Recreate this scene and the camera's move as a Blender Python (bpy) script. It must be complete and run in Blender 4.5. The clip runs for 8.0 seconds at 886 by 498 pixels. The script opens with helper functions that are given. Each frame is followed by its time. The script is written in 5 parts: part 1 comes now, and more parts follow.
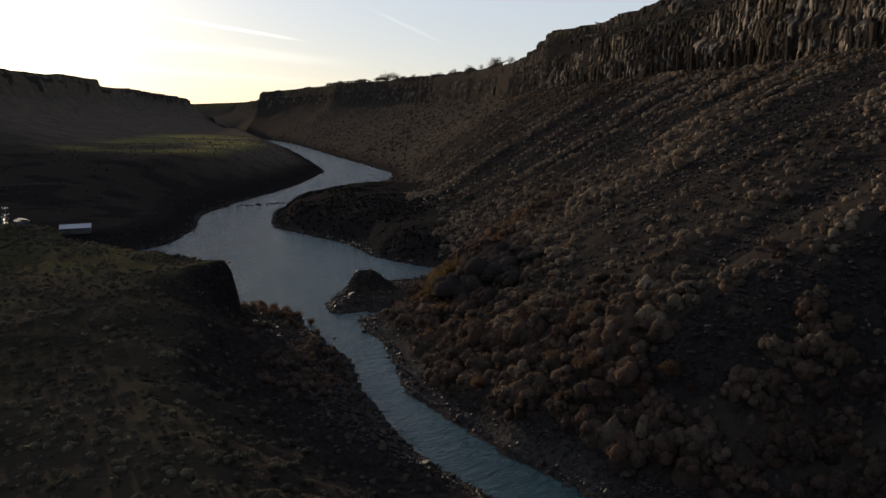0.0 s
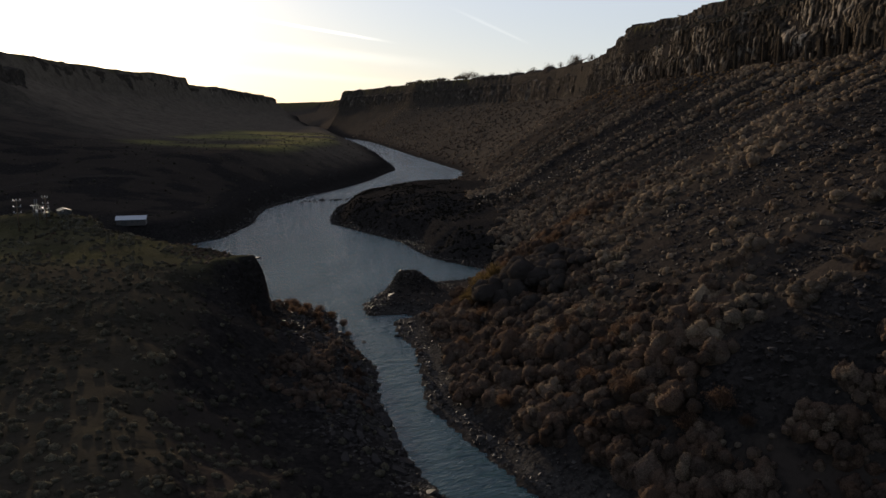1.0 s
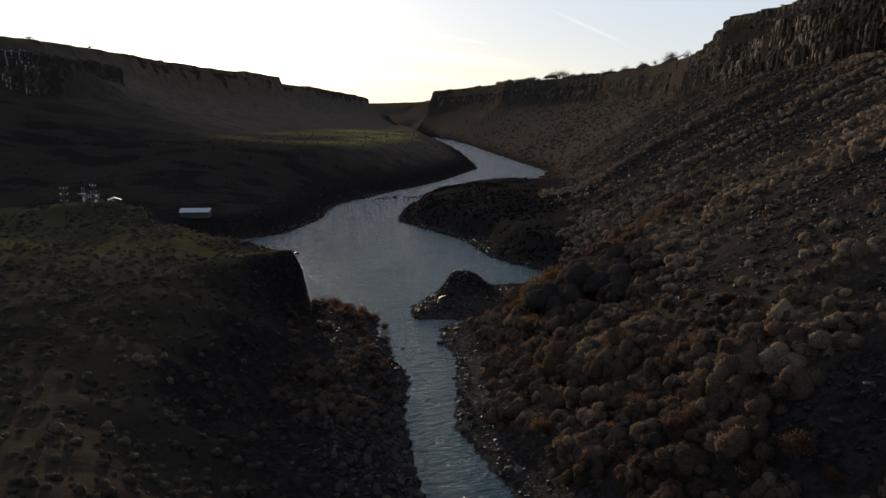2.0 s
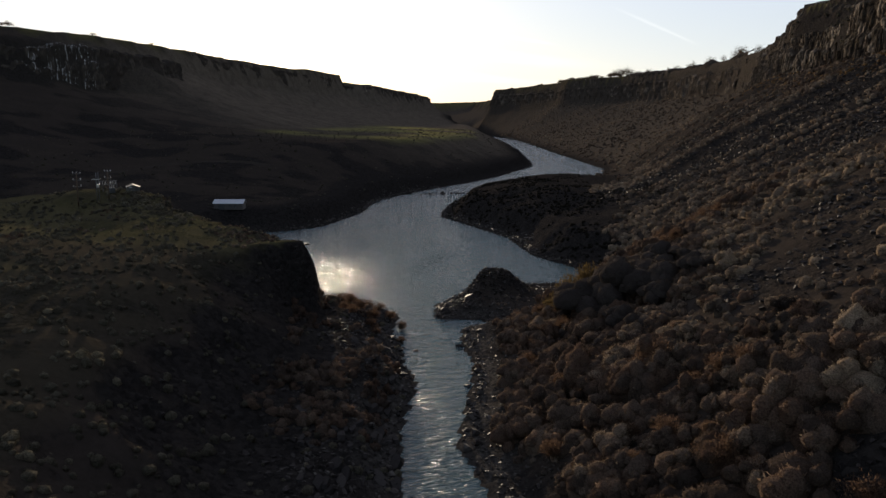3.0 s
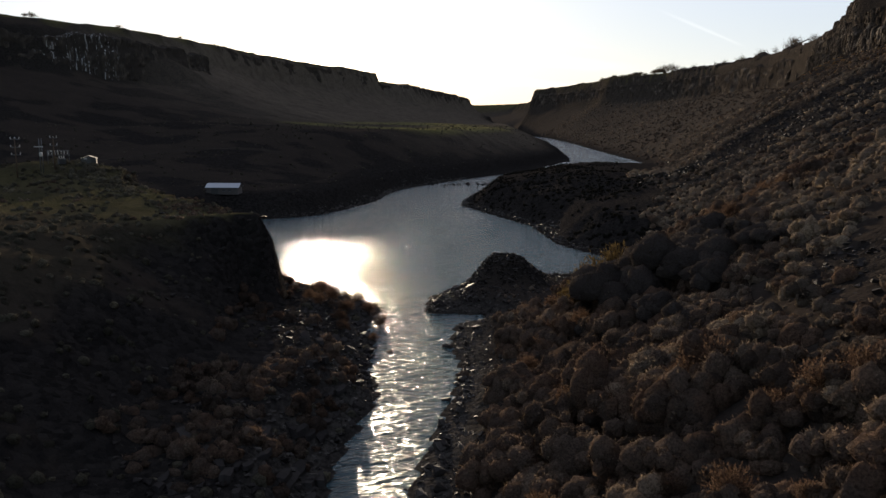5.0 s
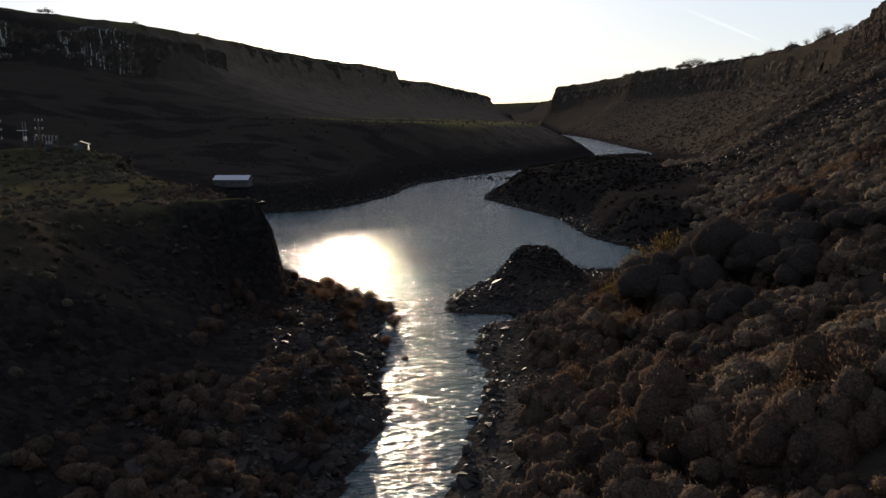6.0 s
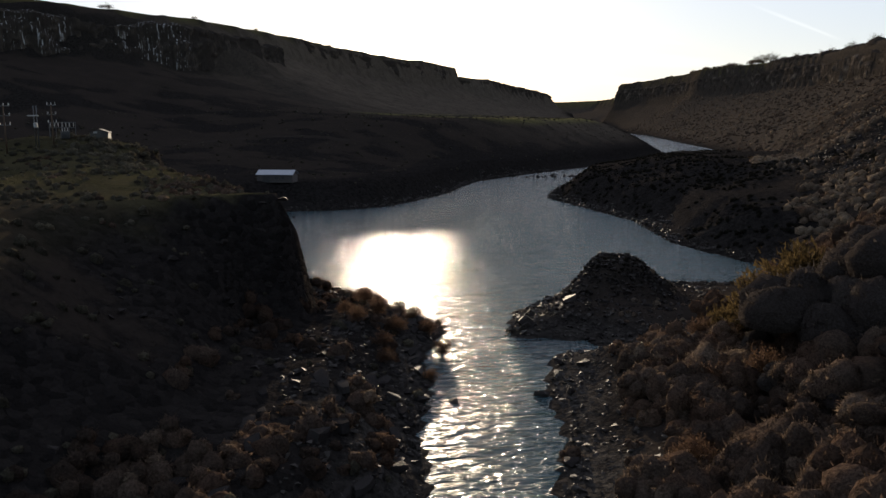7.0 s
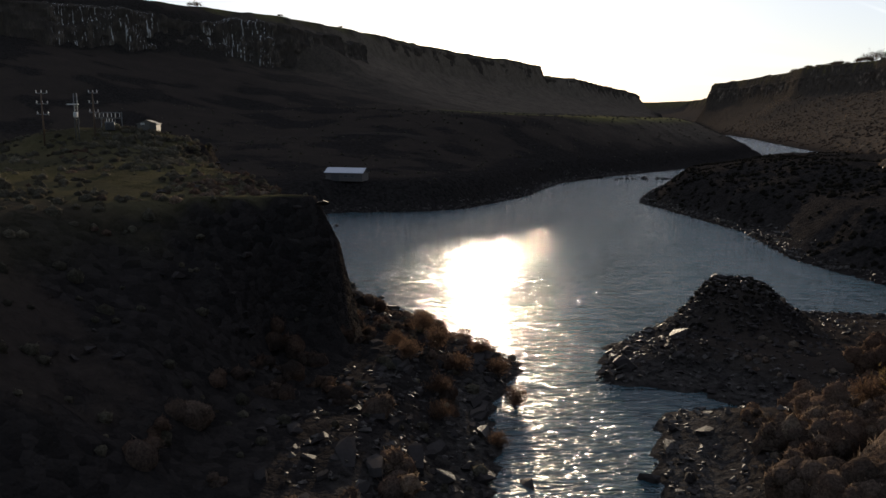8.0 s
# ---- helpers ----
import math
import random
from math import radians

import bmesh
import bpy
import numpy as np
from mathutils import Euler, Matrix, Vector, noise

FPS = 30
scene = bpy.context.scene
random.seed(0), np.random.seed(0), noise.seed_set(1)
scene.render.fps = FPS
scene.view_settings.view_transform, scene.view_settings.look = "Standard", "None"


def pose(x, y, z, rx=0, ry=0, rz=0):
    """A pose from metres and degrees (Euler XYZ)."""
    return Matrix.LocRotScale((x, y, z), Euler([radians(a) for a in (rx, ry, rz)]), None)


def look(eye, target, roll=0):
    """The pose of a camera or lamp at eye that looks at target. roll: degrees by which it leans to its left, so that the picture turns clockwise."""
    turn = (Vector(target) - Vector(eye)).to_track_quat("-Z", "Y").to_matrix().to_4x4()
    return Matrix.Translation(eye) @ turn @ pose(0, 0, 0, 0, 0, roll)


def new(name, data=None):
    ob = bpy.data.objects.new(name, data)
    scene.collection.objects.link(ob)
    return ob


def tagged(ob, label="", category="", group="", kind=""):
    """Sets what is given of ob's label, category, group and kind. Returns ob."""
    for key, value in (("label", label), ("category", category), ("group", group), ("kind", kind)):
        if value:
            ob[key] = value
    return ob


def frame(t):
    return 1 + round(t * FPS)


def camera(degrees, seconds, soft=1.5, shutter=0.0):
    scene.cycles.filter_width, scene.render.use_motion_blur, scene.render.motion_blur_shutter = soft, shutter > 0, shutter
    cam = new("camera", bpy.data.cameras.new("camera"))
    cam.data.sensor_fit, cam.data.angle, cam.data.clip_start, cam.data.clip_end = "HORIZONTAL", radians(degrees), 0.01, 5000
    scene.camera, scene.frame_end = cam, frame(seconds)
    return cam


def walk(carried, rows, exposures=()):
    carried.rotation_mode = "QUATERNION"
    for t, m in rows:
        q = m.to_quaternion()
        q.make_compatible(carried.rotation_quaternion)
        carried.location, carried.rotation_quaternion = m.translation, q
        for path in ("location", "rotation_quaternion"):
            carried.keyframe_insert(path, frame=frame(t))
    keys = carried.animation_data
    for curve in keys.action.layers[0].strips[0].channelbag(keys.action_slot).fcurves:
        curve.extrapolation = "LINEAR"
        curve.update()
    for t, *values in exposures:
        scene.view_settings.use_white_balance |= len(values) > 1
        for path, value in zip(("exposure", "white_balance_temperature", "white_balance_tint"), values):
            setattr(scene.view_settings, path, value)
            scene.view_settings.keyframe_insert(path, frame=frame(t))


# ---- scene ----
cam = camera(60.5, 8.0)
PATH = [
    (0, (5.927, 1.413, 53.885), (5.838, 3.38, 53.537), -0.5),
    (0.5, (10.434, 8.94, 52.629), (10.242, 10.9, 52.281), -0.3),
    (1, (14.18, 16.98, 51.061), (13.882, 18.927, 50.716), -0.1),
    (1.5, (17.478, 25.804, 49.513), (17.062, 27.73, 49.171), 0.1),
    (3, (23.3, 52.224, 43.483), (22.618, 54.072, 43.142), 0.4),
    (3.5, (24.05, 61.108, 40.801), (23.336, 62.946, 40.464), 0.5),
    (4, (24.149, 69.528, 38.266), (23.404, 71.353, 37.932), 0.4),
    (4.5, (22.759, 77.713, 35.699), (21.992, 79.53, 35.367), 0.4),
    (6, (13.589, 99.556, 29.131), (12.756, 101.344, 28.799), -0.1),
    (6.5, (8.825, 109.066, 27.565), (7.941, 110.829, 27.232), -0.1),
    (7, (3.958, 119.001, 26.628), (2.991, 120.72, 26.294), -0.0),
    (7.5, (-0.589, 127.706, 25.844), (-1.645, 129.371, 25.509), 0.0),
    (8, (-4.969, 135.587, 25.388), (-6.114, 137.191, 25.053), 0.4),
]
walk(cam, [(t, look(eye, target, roll)) for t, eye, target, roll in PATH], ((0.0, 0.06), (1.5, 0.15), (3.0, 0.30), (8.0, 0.34)))

# ---- world, sun, exposure ----
SUN_AZ, SUN_EL = radians(33.2), radians(6.9)      # azimuth to the left of +y


def sky_way(az, el):
    az, el = radians(az), radians(el)
    return Vector((-math.sin(az) * math.cos(el), math.cos(az) * math.cos(el), math.sin(el)))


SUN_WAY = sky_way(33.2, 6.9)


class Nodes:
    """A short hand for building node trees."""

    def __init__(self, tree):
        self.tree = tree
        tree.nodes.clear()

    def add(self, kind, **given):
        node = self.tree.nodes.new(kind)
        for key, value in given.items():
            if key.startswith("i_"):
                node.inputs[int(key[2:])].default_value = value
            else:
                setattr(node, key, value)
        return node

    def link(self, a, b):
        self.tree.links.new(a, b)

    def put(self, socket, value):
        if isinstance(value, bpy.types.NodeSocket):
            self.link(value, socket)
        else:
            socket.default_value = value

    def math(self, operation, a, b=0.0, c=0.0, clamp=False):
        node = self.add("ShaderNodeMath", operation=operation, use_clamp=clamp)
        for socket, value in zip(node.inputs, (a, b, c)):
            self.put(socket, value)
        return node.outputs[0]

    def vec(self, operation, a, b):
        node = self.add("ShaderNodeVectorMath", operation=operation)
        self.put(node.inputs[0], a)
        self.put(node.inputs[1], b)
        return node.outputs["Value"] if operation == "DOT_PRODUCT" else node.outputs["Vector"]

    def step(self, value, low, high, to_low=0.0, to_high=1.0):
        node = self.add("ShaderNodeMapRange", interpolation_type="SMOOTHSTEP")
        for socket, v in zip(node.inputs, (value, low, high, to_low, to_high)):
            self.put(socket, v)
        return node.outputs[0]

    def noise(self, where, scale, detail=4.0, rough=0.55, warp=0.0):
        node = self.add("ShaderNodeTexNoise")
        self.put(node.inputs["Vector"], where)
        node.inputs["Scale"].default_value = scale
        node.inputs["Detail"].default_value = detail
        node.inputs["Roughness"].default_value = rough
        node.inputs["Distortion"].default_value = warp
        return node.outputs["Fac"]

    def mix(self, fac, a, b):
        node = self.add("ShaderNodeMix", data_type="RGBA")
        self.put(node.inputs[0], fac)
        self.put(node.inputs[6], a)
        self.put(node.inputs[7], b)
        return node.outputs[2]

    def scaled(self, where, s, turn=0.0):
        if turn:
            first = self.add("ShaderNodeMapping")
            self.put(first.inputs["Vector"], where)
            first.inputs["Rotation"].default_value = (0, 0, turn)
            where = first.outputs[0]
        node = self.add("ShaderNodeMapping")
        self.put(node.inputs["Vector"], where)
        node.inputs["Scale"].default_value = s
        return node.outputs[0]

    def bump(self, height, strength, distance):
        node = self.add("ShaderNodeBump")
        self.put(node.inputs["Height"], height)
        node.inputs["Strength"].default_value = strength
        node.inputs["Distance"].default_value = distance
        return node.outputs[0]


def rgb(r, g, b):
    return (r, g, b, 1.0)


def make_world():
    world = bpy.data.worlds.new("sky")
    scene.world = world
    world.use_nodes = True
    n = Nodes(world.node_tree)
    way = n.add("ShaderNodeTexCoord").outputs["Generated"]
    sky = n.add("ShaderNodeTexSky", sky_type="NISHITA", sun_disc=False, sun_elevation=SUN_EL,
                sun_rotation=-SUN_AZ, altitude=1000.0, air_density=1.0, dust_density=0.6, ozone_density=1.5)
    # pale veil of high cloud, thick towards the horizon and the sun
    up = n.add("ShaderNodeSeparateXYZ")
    n.link(way, up.inputs[0])
    low = n.math("EXPONENT", n.math("MULTIPLY", n.math("ABSOLUTE", up.outputs["Z"]), -1.0 / 0.9))
    toward = n.step(n.vec("DOT_PRODUCT", way, SUN_WAY), -0.6, 1.0, 0.35, 1.0)
    veil = n.math("MULTIPLY", n.math("MULTIPLY", low, toward), SKY_WASH)
    dusty = n.math("EXPONENT", n.math("MULTIPLY", n.math("ABSOLUTE", up.outputs["Z"]), -1.0 / 0.055))
    dusty = n.math("MULTIPLY", dusty, n.step(n.vec("DOT_PRODUCT", way, SUN_WAY), 0.75, 1.0))
    light = n.mix(veil, sky.outputs[0], n.mix(dusty, n.mix(n.step(up.outputs["Z"], 0.08, 0.5), rgb(4.0, 4.0, 4.6), rgb(6.7, 6.6, 7.7)), rgb(5.2, 4.65, 4.0)))
    # bright aureole of the low sun
    near = n.vec("DOT_PRODUCT", way, SUN_WAY)
    away = n.math("ARCCOSINE", n.math("MINIMUM", near, 0.999999))
    core = n.math("EXPONENT", n.math("MULTIPLY", away, -1.0 / radians(2.2)))
    halo = n.math("EXPONENT", n.math("MULTIPLY", away, -1.0 / radians(9.0)))
    glow = n.math("ADD", n.math("MULTIPLY", core, AUREOLE), n.math("MULTIPLY", halo, HALO))
    tint = n.add("ShaderNodeVectorMath", operation="SCALE")
    tint.inputs[0].default_value = (1.0, 0.83, 0.62)
    n.link(glow, tint.inputs["Scale"])
    light = n.vec("ADD", light, tint.outputs[0])

    def streak(a, b, width, soft, power, grain):
        pole = a.cross(b).normalized()
        mid = (a + b).normalized()
        half = a.angle(b) / 2
        along_axis = pole.cross(mid)
        along = n.vec("DOT_PRODUCT", way, along_axis)
        across = n.math("ABSOLUTE", n.vec("DOT_PRODUCT", way, pole))
        rough = n.noise(n.scaled(way, (30, 30, 160)), grain, 3.0)
        wide = n.math("MULTIPLY", n.math("ADD", rough, 0.45), width)
        body = n.step(across, 0.0, wide, 1.0, 0.0)
        ends = n.math("MULTIPLY", n.step(along, -half - soft, -half + soft, 0, 1), n.step(along, half - soft, half + 0.004, 1, 0))
        if (b - a).dot(along_axis) < 0:
            ends = n.math("MULTIPLY", n.step(along, -half - 0.004, -half + soft, 0, 1), n.step(along, half - soft, half + soft, 1, 0))
        return n.math("MULTIPLY", n.math("MULTIPLY", body, ends), power)

    trails = streak(sky_way(30.5, 7.9), sky_way(11.9, 5.2), 0.0027, 0.10, 0.75, 1.0)
    for a, b, w, s, p in (((7.2, 7.3), (2.2, 5.05), 0.0030, 0.03, 0.10),
                          ((40.0, 6.2), (7.0, 3.5), 0.0110, 0.16, 0.16),
                          ((55.0, 8.5), (24.0, 6.9), 0.0120, 0.18, 0.12),
                          ((34.0, 3.9), (9.0, 2.2), 0.0080, 0.14, 0.12)):
        trails = n.math("ADD", trails, streak(sky_way(*a), sky_way(*b), w, s, p, 0.8))
    white = n.add("ShaderNodeVectorMath", operation="SCALE")
    white.inputs[0].default_value = (5.0, 4.6, 4.0)
    n.link(trails, white.inputs["Scale"])
    light = n.vec("ADD", light, white.outputs[0])
    back = n.add("ShaderNodeBackground")
    n.link(light, back.inputs[0])
    back.inputs[1].default_value = SKY
    n.link(back.outputs[0], n.add("ShaderNodeOutputWorld").inputs[0])


SKY, SKY_WASH, AUREOLE, HALO = 0.15, 0.77, 38.0, 2.3
make_world()
sun = new("sun", bpy.data.lights.new("sun", "SUN"))
sun.data.energy, sun.data.angle, sun.data.color = 5.0, radians(0.6), (1.0, 0.82, 0.60)
sun.matrix_world = look(SUN_WAY * 1000, (0, 0, 0))

# ---- noise and plan ----
TABLE = np.random.RandomState(7).rand(256, 256)


def lattice(x, y):
    """Smooth value noise, 0 to 1."""
    xi, yi = np.floor(x).astype(int), np.floor(y).astype(int)
    fx, fy = x - xi, y - yi
    fx, fy = fx * fx * (3 - 2 * fx), fy * fy * (3 - 2 * fy)
    a, b = TABLE[xi % 256, yi % 256], TABLE[(xi + 1) % 256, yi % 256]
    c, d = TABLE[xi % 256, (yi + 1) % 256], TABLE[(xi + 1) % 256, (yi + 1) % 256]
    return (a * (1 - fx) + b * fx) * (1 - fy) + (c * (1 - fx) + d * fx) * fy


def fbm(x, y, size, octaves=4, shift=0.0):
    """Layered noise, about -1 to 1; size is the largest bump in metres."""
    total, amp, norm = 0.0, 1.0, 0.0
    for k in range(octaves):
        f = 2.03 ** k / size
        total = total + amp * (lattice(x * f + 17.3 * k + shift, y * f - 9.1 * k + 2 * shift) * 2 - 1)
        norm += amp
        amp *= 0.5
    return total / norm * 1.6


def ss(v, low, high):
    t = np.clip((v - low) / (high - low), 0, 1)
    return t * t * (3 - 2 * t)


# Water's edge, left and right bank, upstream to downstream.
SHORE_L = np.array([(230, -500), (150, -150), (92, 0), (48, 60), (14, 95), (-4, 116), (-10, 128), (-17, 144), (-21, 158), (-22, 163),
                    (-28, 171), (-33, 182), (-39, 190), (-43, 203), (-61, 210.5), (-77, 216.5), (-90, 226), (-104, 239), (-122, 256), (-138, 271),
                    (-151, 282), (-148, 290), (-134, 302), (-127, 318), (-132, 364), (-140, 388), (-147, 415), (-147, 470), (-139, 545),
                    (-136, 600), (-142, 735), (-160, 800), (-252, 1095), (-422, 1565), (-640, 2000), (-820, 2400), (-1000, 2900), (-1600, 3120), (-4600, 3250)], float)
SHORE_R = np.array([(260, -480), (178, -140), (115, 10), (68, 66), (23, 102), (9, 119), (0, 132), (-8, 144), (-11, 157), (-16, 176),
                    (-23, 189), (-26, 199), (-20, 204), (-25, 206), (-34, 203), (-38, 214), (-36, 231), (-23, 245), (-8, 252), (0, 259),
                    (-6, 267), (-17, 273), (-33, 288), (-50, 320), (-74, 346), (-93, 366), (-99, 382), (-106, 412), (-111, 440),
                    (-103, 490), (-92, 550), (-74, 610), (-67, 660), (-74, 720), (-106, 810), (-185, 1025), (-296, 1340),
                    (-395, 1600), (-595, 2000), (-765, 2400), (-940, 2950), (-1500, 3330), (-4600, 3550)], float)
RIM_R = np.array([(420, -700), (300, -250), (215, 0), (168, 180), (146, 330), (118, 440), (92, 548), (67, 605), (64, 760), (58, 900),
                  (42, 1000), (14, 1100), (-60, 1300), (-168, 1490), (-290, 1640), (-331, 1735), (-505, 2020), (-592, 2130), (-575, 2220), (-700, 2700),
                  (-890, 3110), (-900, 3200), (-1135, 3655), (-1150, 3750), (-1500, 4000), (-4650, 4100)], float)
RIM_L = np.array([(-560, -700), (-600, 0), (-590, 300), (-560, 520), (-544, 620), (-568, 800), (-606, 960), (-622, 1090), (-682, 1385),
                  (-760, 1420), (-775, 1560), (-768, 1700), (-850, 2030), (-940, 2440), (-1040, 2770), (-1200, 2800), (-1900, 2850), (-4650, 2900)], float)
RIM_Z = 118.0


def to_line(x, y, line):
    """Distance from points to a broken line."""
    best = np.full(np.shape(x), 1e12)
    for (ax, ay), (bx, by) in zip(line[:-1], line[1:]):
        dx, dy = bx - ax, by - ay
        t = np.clip(((x - ax) * dx + (y - ay) * dy) / (dx * dx + dy * dy), 0, 1)
        best = np.minimum(best, (x - ax - t * dx) ** 2 + (y - ay - t * dy) ** 2)
    return np.sqrt(best)


def beside(x, y, line):
    """How far along a broken line the nearest place lies, and its distance."""
    best, along, run = np.full(np.shape(x), 1e12), np.zeros(np.shape(x)), 0.0
    for (ax, ay), (bx, by) in zip(line[:-1], line[1:]):
        dx, dy = bx - ax, by - ay
        length = math.hypot(dx, dy)
        t = np.clip(((x - ax) * dx + (y - ay) * dy) / length ** 2, 0, 1)
        d = (x - ax - t * dx) ** 2 + (y - ay - t * dy) ** 2
        along = np.where(d < best, run + t * length, along)
        best = np.minimum(best, d)
        run += length
    return along, np.sqrt(best)


def within(x, y, ring):
    inside = np.zeros(np.shape(x), bool)
    for (ax, ay), (bx, by) in zip(ring, np.roll(ring, -1, 0)):
        if ay != by:
            inside ^= ((ay > y) != (by > y)) & (x < (bx - ax) * (y - ay) / (by - ay) + ax)
    return inside


RIVER = np.concatenate([SHORE_L, SHORE_R[::-1]])
CANYON = np.concatenate([RIM_L, RIM_R[::-1]])


def tier_r(y):
    """How far the right side's main cliff stands before its rim."""
    return 36 - 24 * ss(y, 430, 640)


def plan(x, y):
    """Distances and sides for points of the plan."""
    dl, dr = to_line(x, y, SHORE_L), to_line(x, y, SHORE_R)
    rl, rr = to_line(x, y, RIM_L), to_line(x, y, RIM_R)
    return dl, dr, rl, rr, within(x, y, RIVER), within(x, y, CANYON)


def rows_of(x, y):
    """Ribs and runnels down the right slope's fall line."""
    along, far = beside(x, y, RIM_R)
    return fbm(along + 2.4 * fbm(x, y, 45, 2, 14.0), far * 0.10, 9.5, 3, 1.0)


def toe_r(y):
    """Where the right side's straight talus slope would meet the water's level."""
    return np.interp(y, (90, 120, 140, 160, 180, 200, 225, 260, 300, 340, 390, 480, 576, 660, 810, 880),
                     (36, 5, -1, -4, -7, -10.5, -13, -14, -16, -22, -34, -37, -45, -60, -96, -124))


def height(x, y, rough=True):
    """The ground's height over the water."""
    x, y = np.asarray(x, float), np.asarray(y, float)
    dl, dr, rl, rr, wet, inside = plan(x, y)
    d = np.minimum(dl, dr)
    ragged = fbm(x, y, 9, 3, 3.0) * 1.3 * (1 - ss(y, 800, 1100)) * np.clip(160 / (d + 60), 0.3, 1)
    out = ~inside
    rl_in, rr_in = np.where(out, -rl, rl), np.where(out, -rr, rr)
    # right side: talus from the water up to the foot of the cliff
    dd = np.maximum(dr + ragged, 0)
    off = tier_r(y) - 4.5 * (1 - ss(y, 900, 1000))
    u = dd / (dd + np.maximum(rr_in - off, 0) + 1e-6)
    right = 75 * u * (0.93 + 0.07 * u)
    spur = fbm(y - 0.35 * x, x * 0.12, 26, 3, 1.0)
    flat = ss(y, 415, 475) * (1 - ss(y, 640, 720))
    right *= 1 - 0.65 * flat * (1 - ss(dd, 35, 120))
    right += (spur * 2.2 * (1 - 0.85 * ss(y, 700, 1000)) + rows_of(x, y) * 0.9 * (1 - ss(y, 480, 800))) * ss(dd, 14, 50) * (1 - ss(u, 0.85, 1.0))
    past = np.maximum((x - toe_r(y)) * 0.96, 0)
    up = past / (past + np.maximum(rr_in - off, 0) + 1e-6)
    steady = 75 * up * (1.22 - 0.22 * up) * (1 - np.exp(-dd / 6))
    steady += (spur * 1.6 + rows_of(x, y) * 0.9) * ss(past, 8, 40) * (1 - ss(up, 0.85, 1.0))
    foot = 2.6 * ss(dd, 0.5, 9) + 1.6 * ss(dd, 8, 25)
    point = ss(y, 256, 292) * (1 - ss(y, 450, 560))
    knoll = 8.5 * ss(dd, 0.8, 15) + 5.8 * ss(dd, 9, 46) + 1.1 * fbm(x, y, 40, 2, 5.0) * ss(dd, 10, 30)
    foot = np.maximum(foot, knoll * point)
    steady = (np.maximum(steady, 0) ** 4 + foot ** 4) ** 0.25
    whole = ss(y, 92, 130) * (1 - ss(y, 660, 880))
    right = right * (1 - whole) + steady * whole
    isle = np.exp(-(((x + 28.0) / 7.0) ** 2 + ((y - 228.0) / 9.0) ** 2))
    right = np.maximum(right * (1 - 0.9 * np.exp(-(((x + 17) / 9) ** 2 + ((y - 233) / 14) ** 2))), (2.6 * ss(isle, 0.03, 0.35) + 4.0 * ss(isle, 0.25, 0.95)) * ss(dd, 0, 5))
    right += 22 * ss(rr_in, off + 2.5, off - 2.5)
    right += (RIM_Z - 105 - 3.0 + 5.0 * ss(y, 1300, 1600)) * ss(rr_in, 5 + 3 * ss(y, 900, 1000), 3 * ss(y, 900, 1000)) + 8.5 * ss(rr_in, np.maximum(off - 3, 9), 8)
    right += 2.5 * ss(-rr_in, -3, 60)
    # left side: shelf, bank and bench, then the far wall
    dd2 = np.maximum(dl + ragged + 1.1 * fbm(x, y, 3.6, 2, 21.0) * ss(dl, 6, 12), 0)
    lip = 200 - 0.33 * (x + 69) + 14 * np.exp(-(((x + 132) / 14) ** 2)) + fbm(x, y, 10, 3, 7.0) * 1.6
    mesa = ss(lip - y, -2.2, 2.2) * ss(-x, -40, 20) + (1 - ss(-x, -40, 20))
    mesa *= 1 - ss(-x, 175, 215) * 0.5
    top = 18.0 + 1.0 * ss(-x, 62, 105) + 1.6 * ss(175 - y, 0, 30) * ss(-x, 40, 80) - 3.0 * ss(-y, -95, -40)
    top += 4.6 * np.exp(-((np.abs((x + 136) / 17) ** 3 + np.abs((y - 212) / 15) ** 3)))
    far = ss(y, 345, 470)
    north = ss(y, 160, 190)
    shelf = 4.2 * (1 - north) + 3.0 * north
    wide, begin = 44 * (1 - north) + 19.4 * north, 13 * (1 - north) + 16.6 * north
    bluff_top = mesa * (shelf * ss(dd2, 0, 9) + (top - shelf) * ss(dd2, begin, wide))
    low = 2.8 * ss(dd2, 0, 9) + 3.0 * ss(dd2, 12, 40)
    low = low * (1 - ss(y, 262, 292)) + ss(y, 262, 292) * (7.8 * ss(dd2, 0.5, 11) + 8 * ss(dd2, 26, 120))
    bank = (7.0 * ss(dd2, 0, 14) + 21 * ss(dd2, 5, 72) + 2.5 * ss(dd2, 70, 160))
    left = np.maximum(bluff_top * (1 - far), low * (1 - far) + bank * far)
    offl = 95 + fbm(x, y, 45, 3, 4.0) * 2.5
    bluff = (1 - ss(y, 540, 680)) * ss(y, 300, 360)
    wall = 109 * np.clip(1 - rl_in / (370 - 75 * ss(y, 430, 620)), 0, 1) ** 1.25
    wall += bluff * (22 * ss(rl_in, offl + 4, offl - 6) * ss(rl_in, 5, 80) - 5 * ss(rl_in, 170, offl + 5) * ss(rl_in, offl - 20, offl + 5))
    sheer = ss(y, 640, 900)
    wall = wall * (1 - 0.30 * sheer) + sheer * (24 * ss(rl_in, 16, 3) + 9 * ss(rl_in, 60, 18))
    wall += 8.5 * ss(rl_in, 7, 0) + 4.5 * ss(rl_in, 9, 2) * ss(y, 1120, 1220) * (1 - ss(y, 1408, 1416))
    wall += fbm(y, x * 0.2, 60, 4, 6.0) * 4 * ss(wall, 3, 20) * (1 - ss(rl_in, 30, 0))
    left = (left ** 4 + np.maximum(wall, 0) ** 4) ** 0.25
    on_left = np.where(out, rl < rr, dl < dr)
    z = np.where(on_left, left, right)
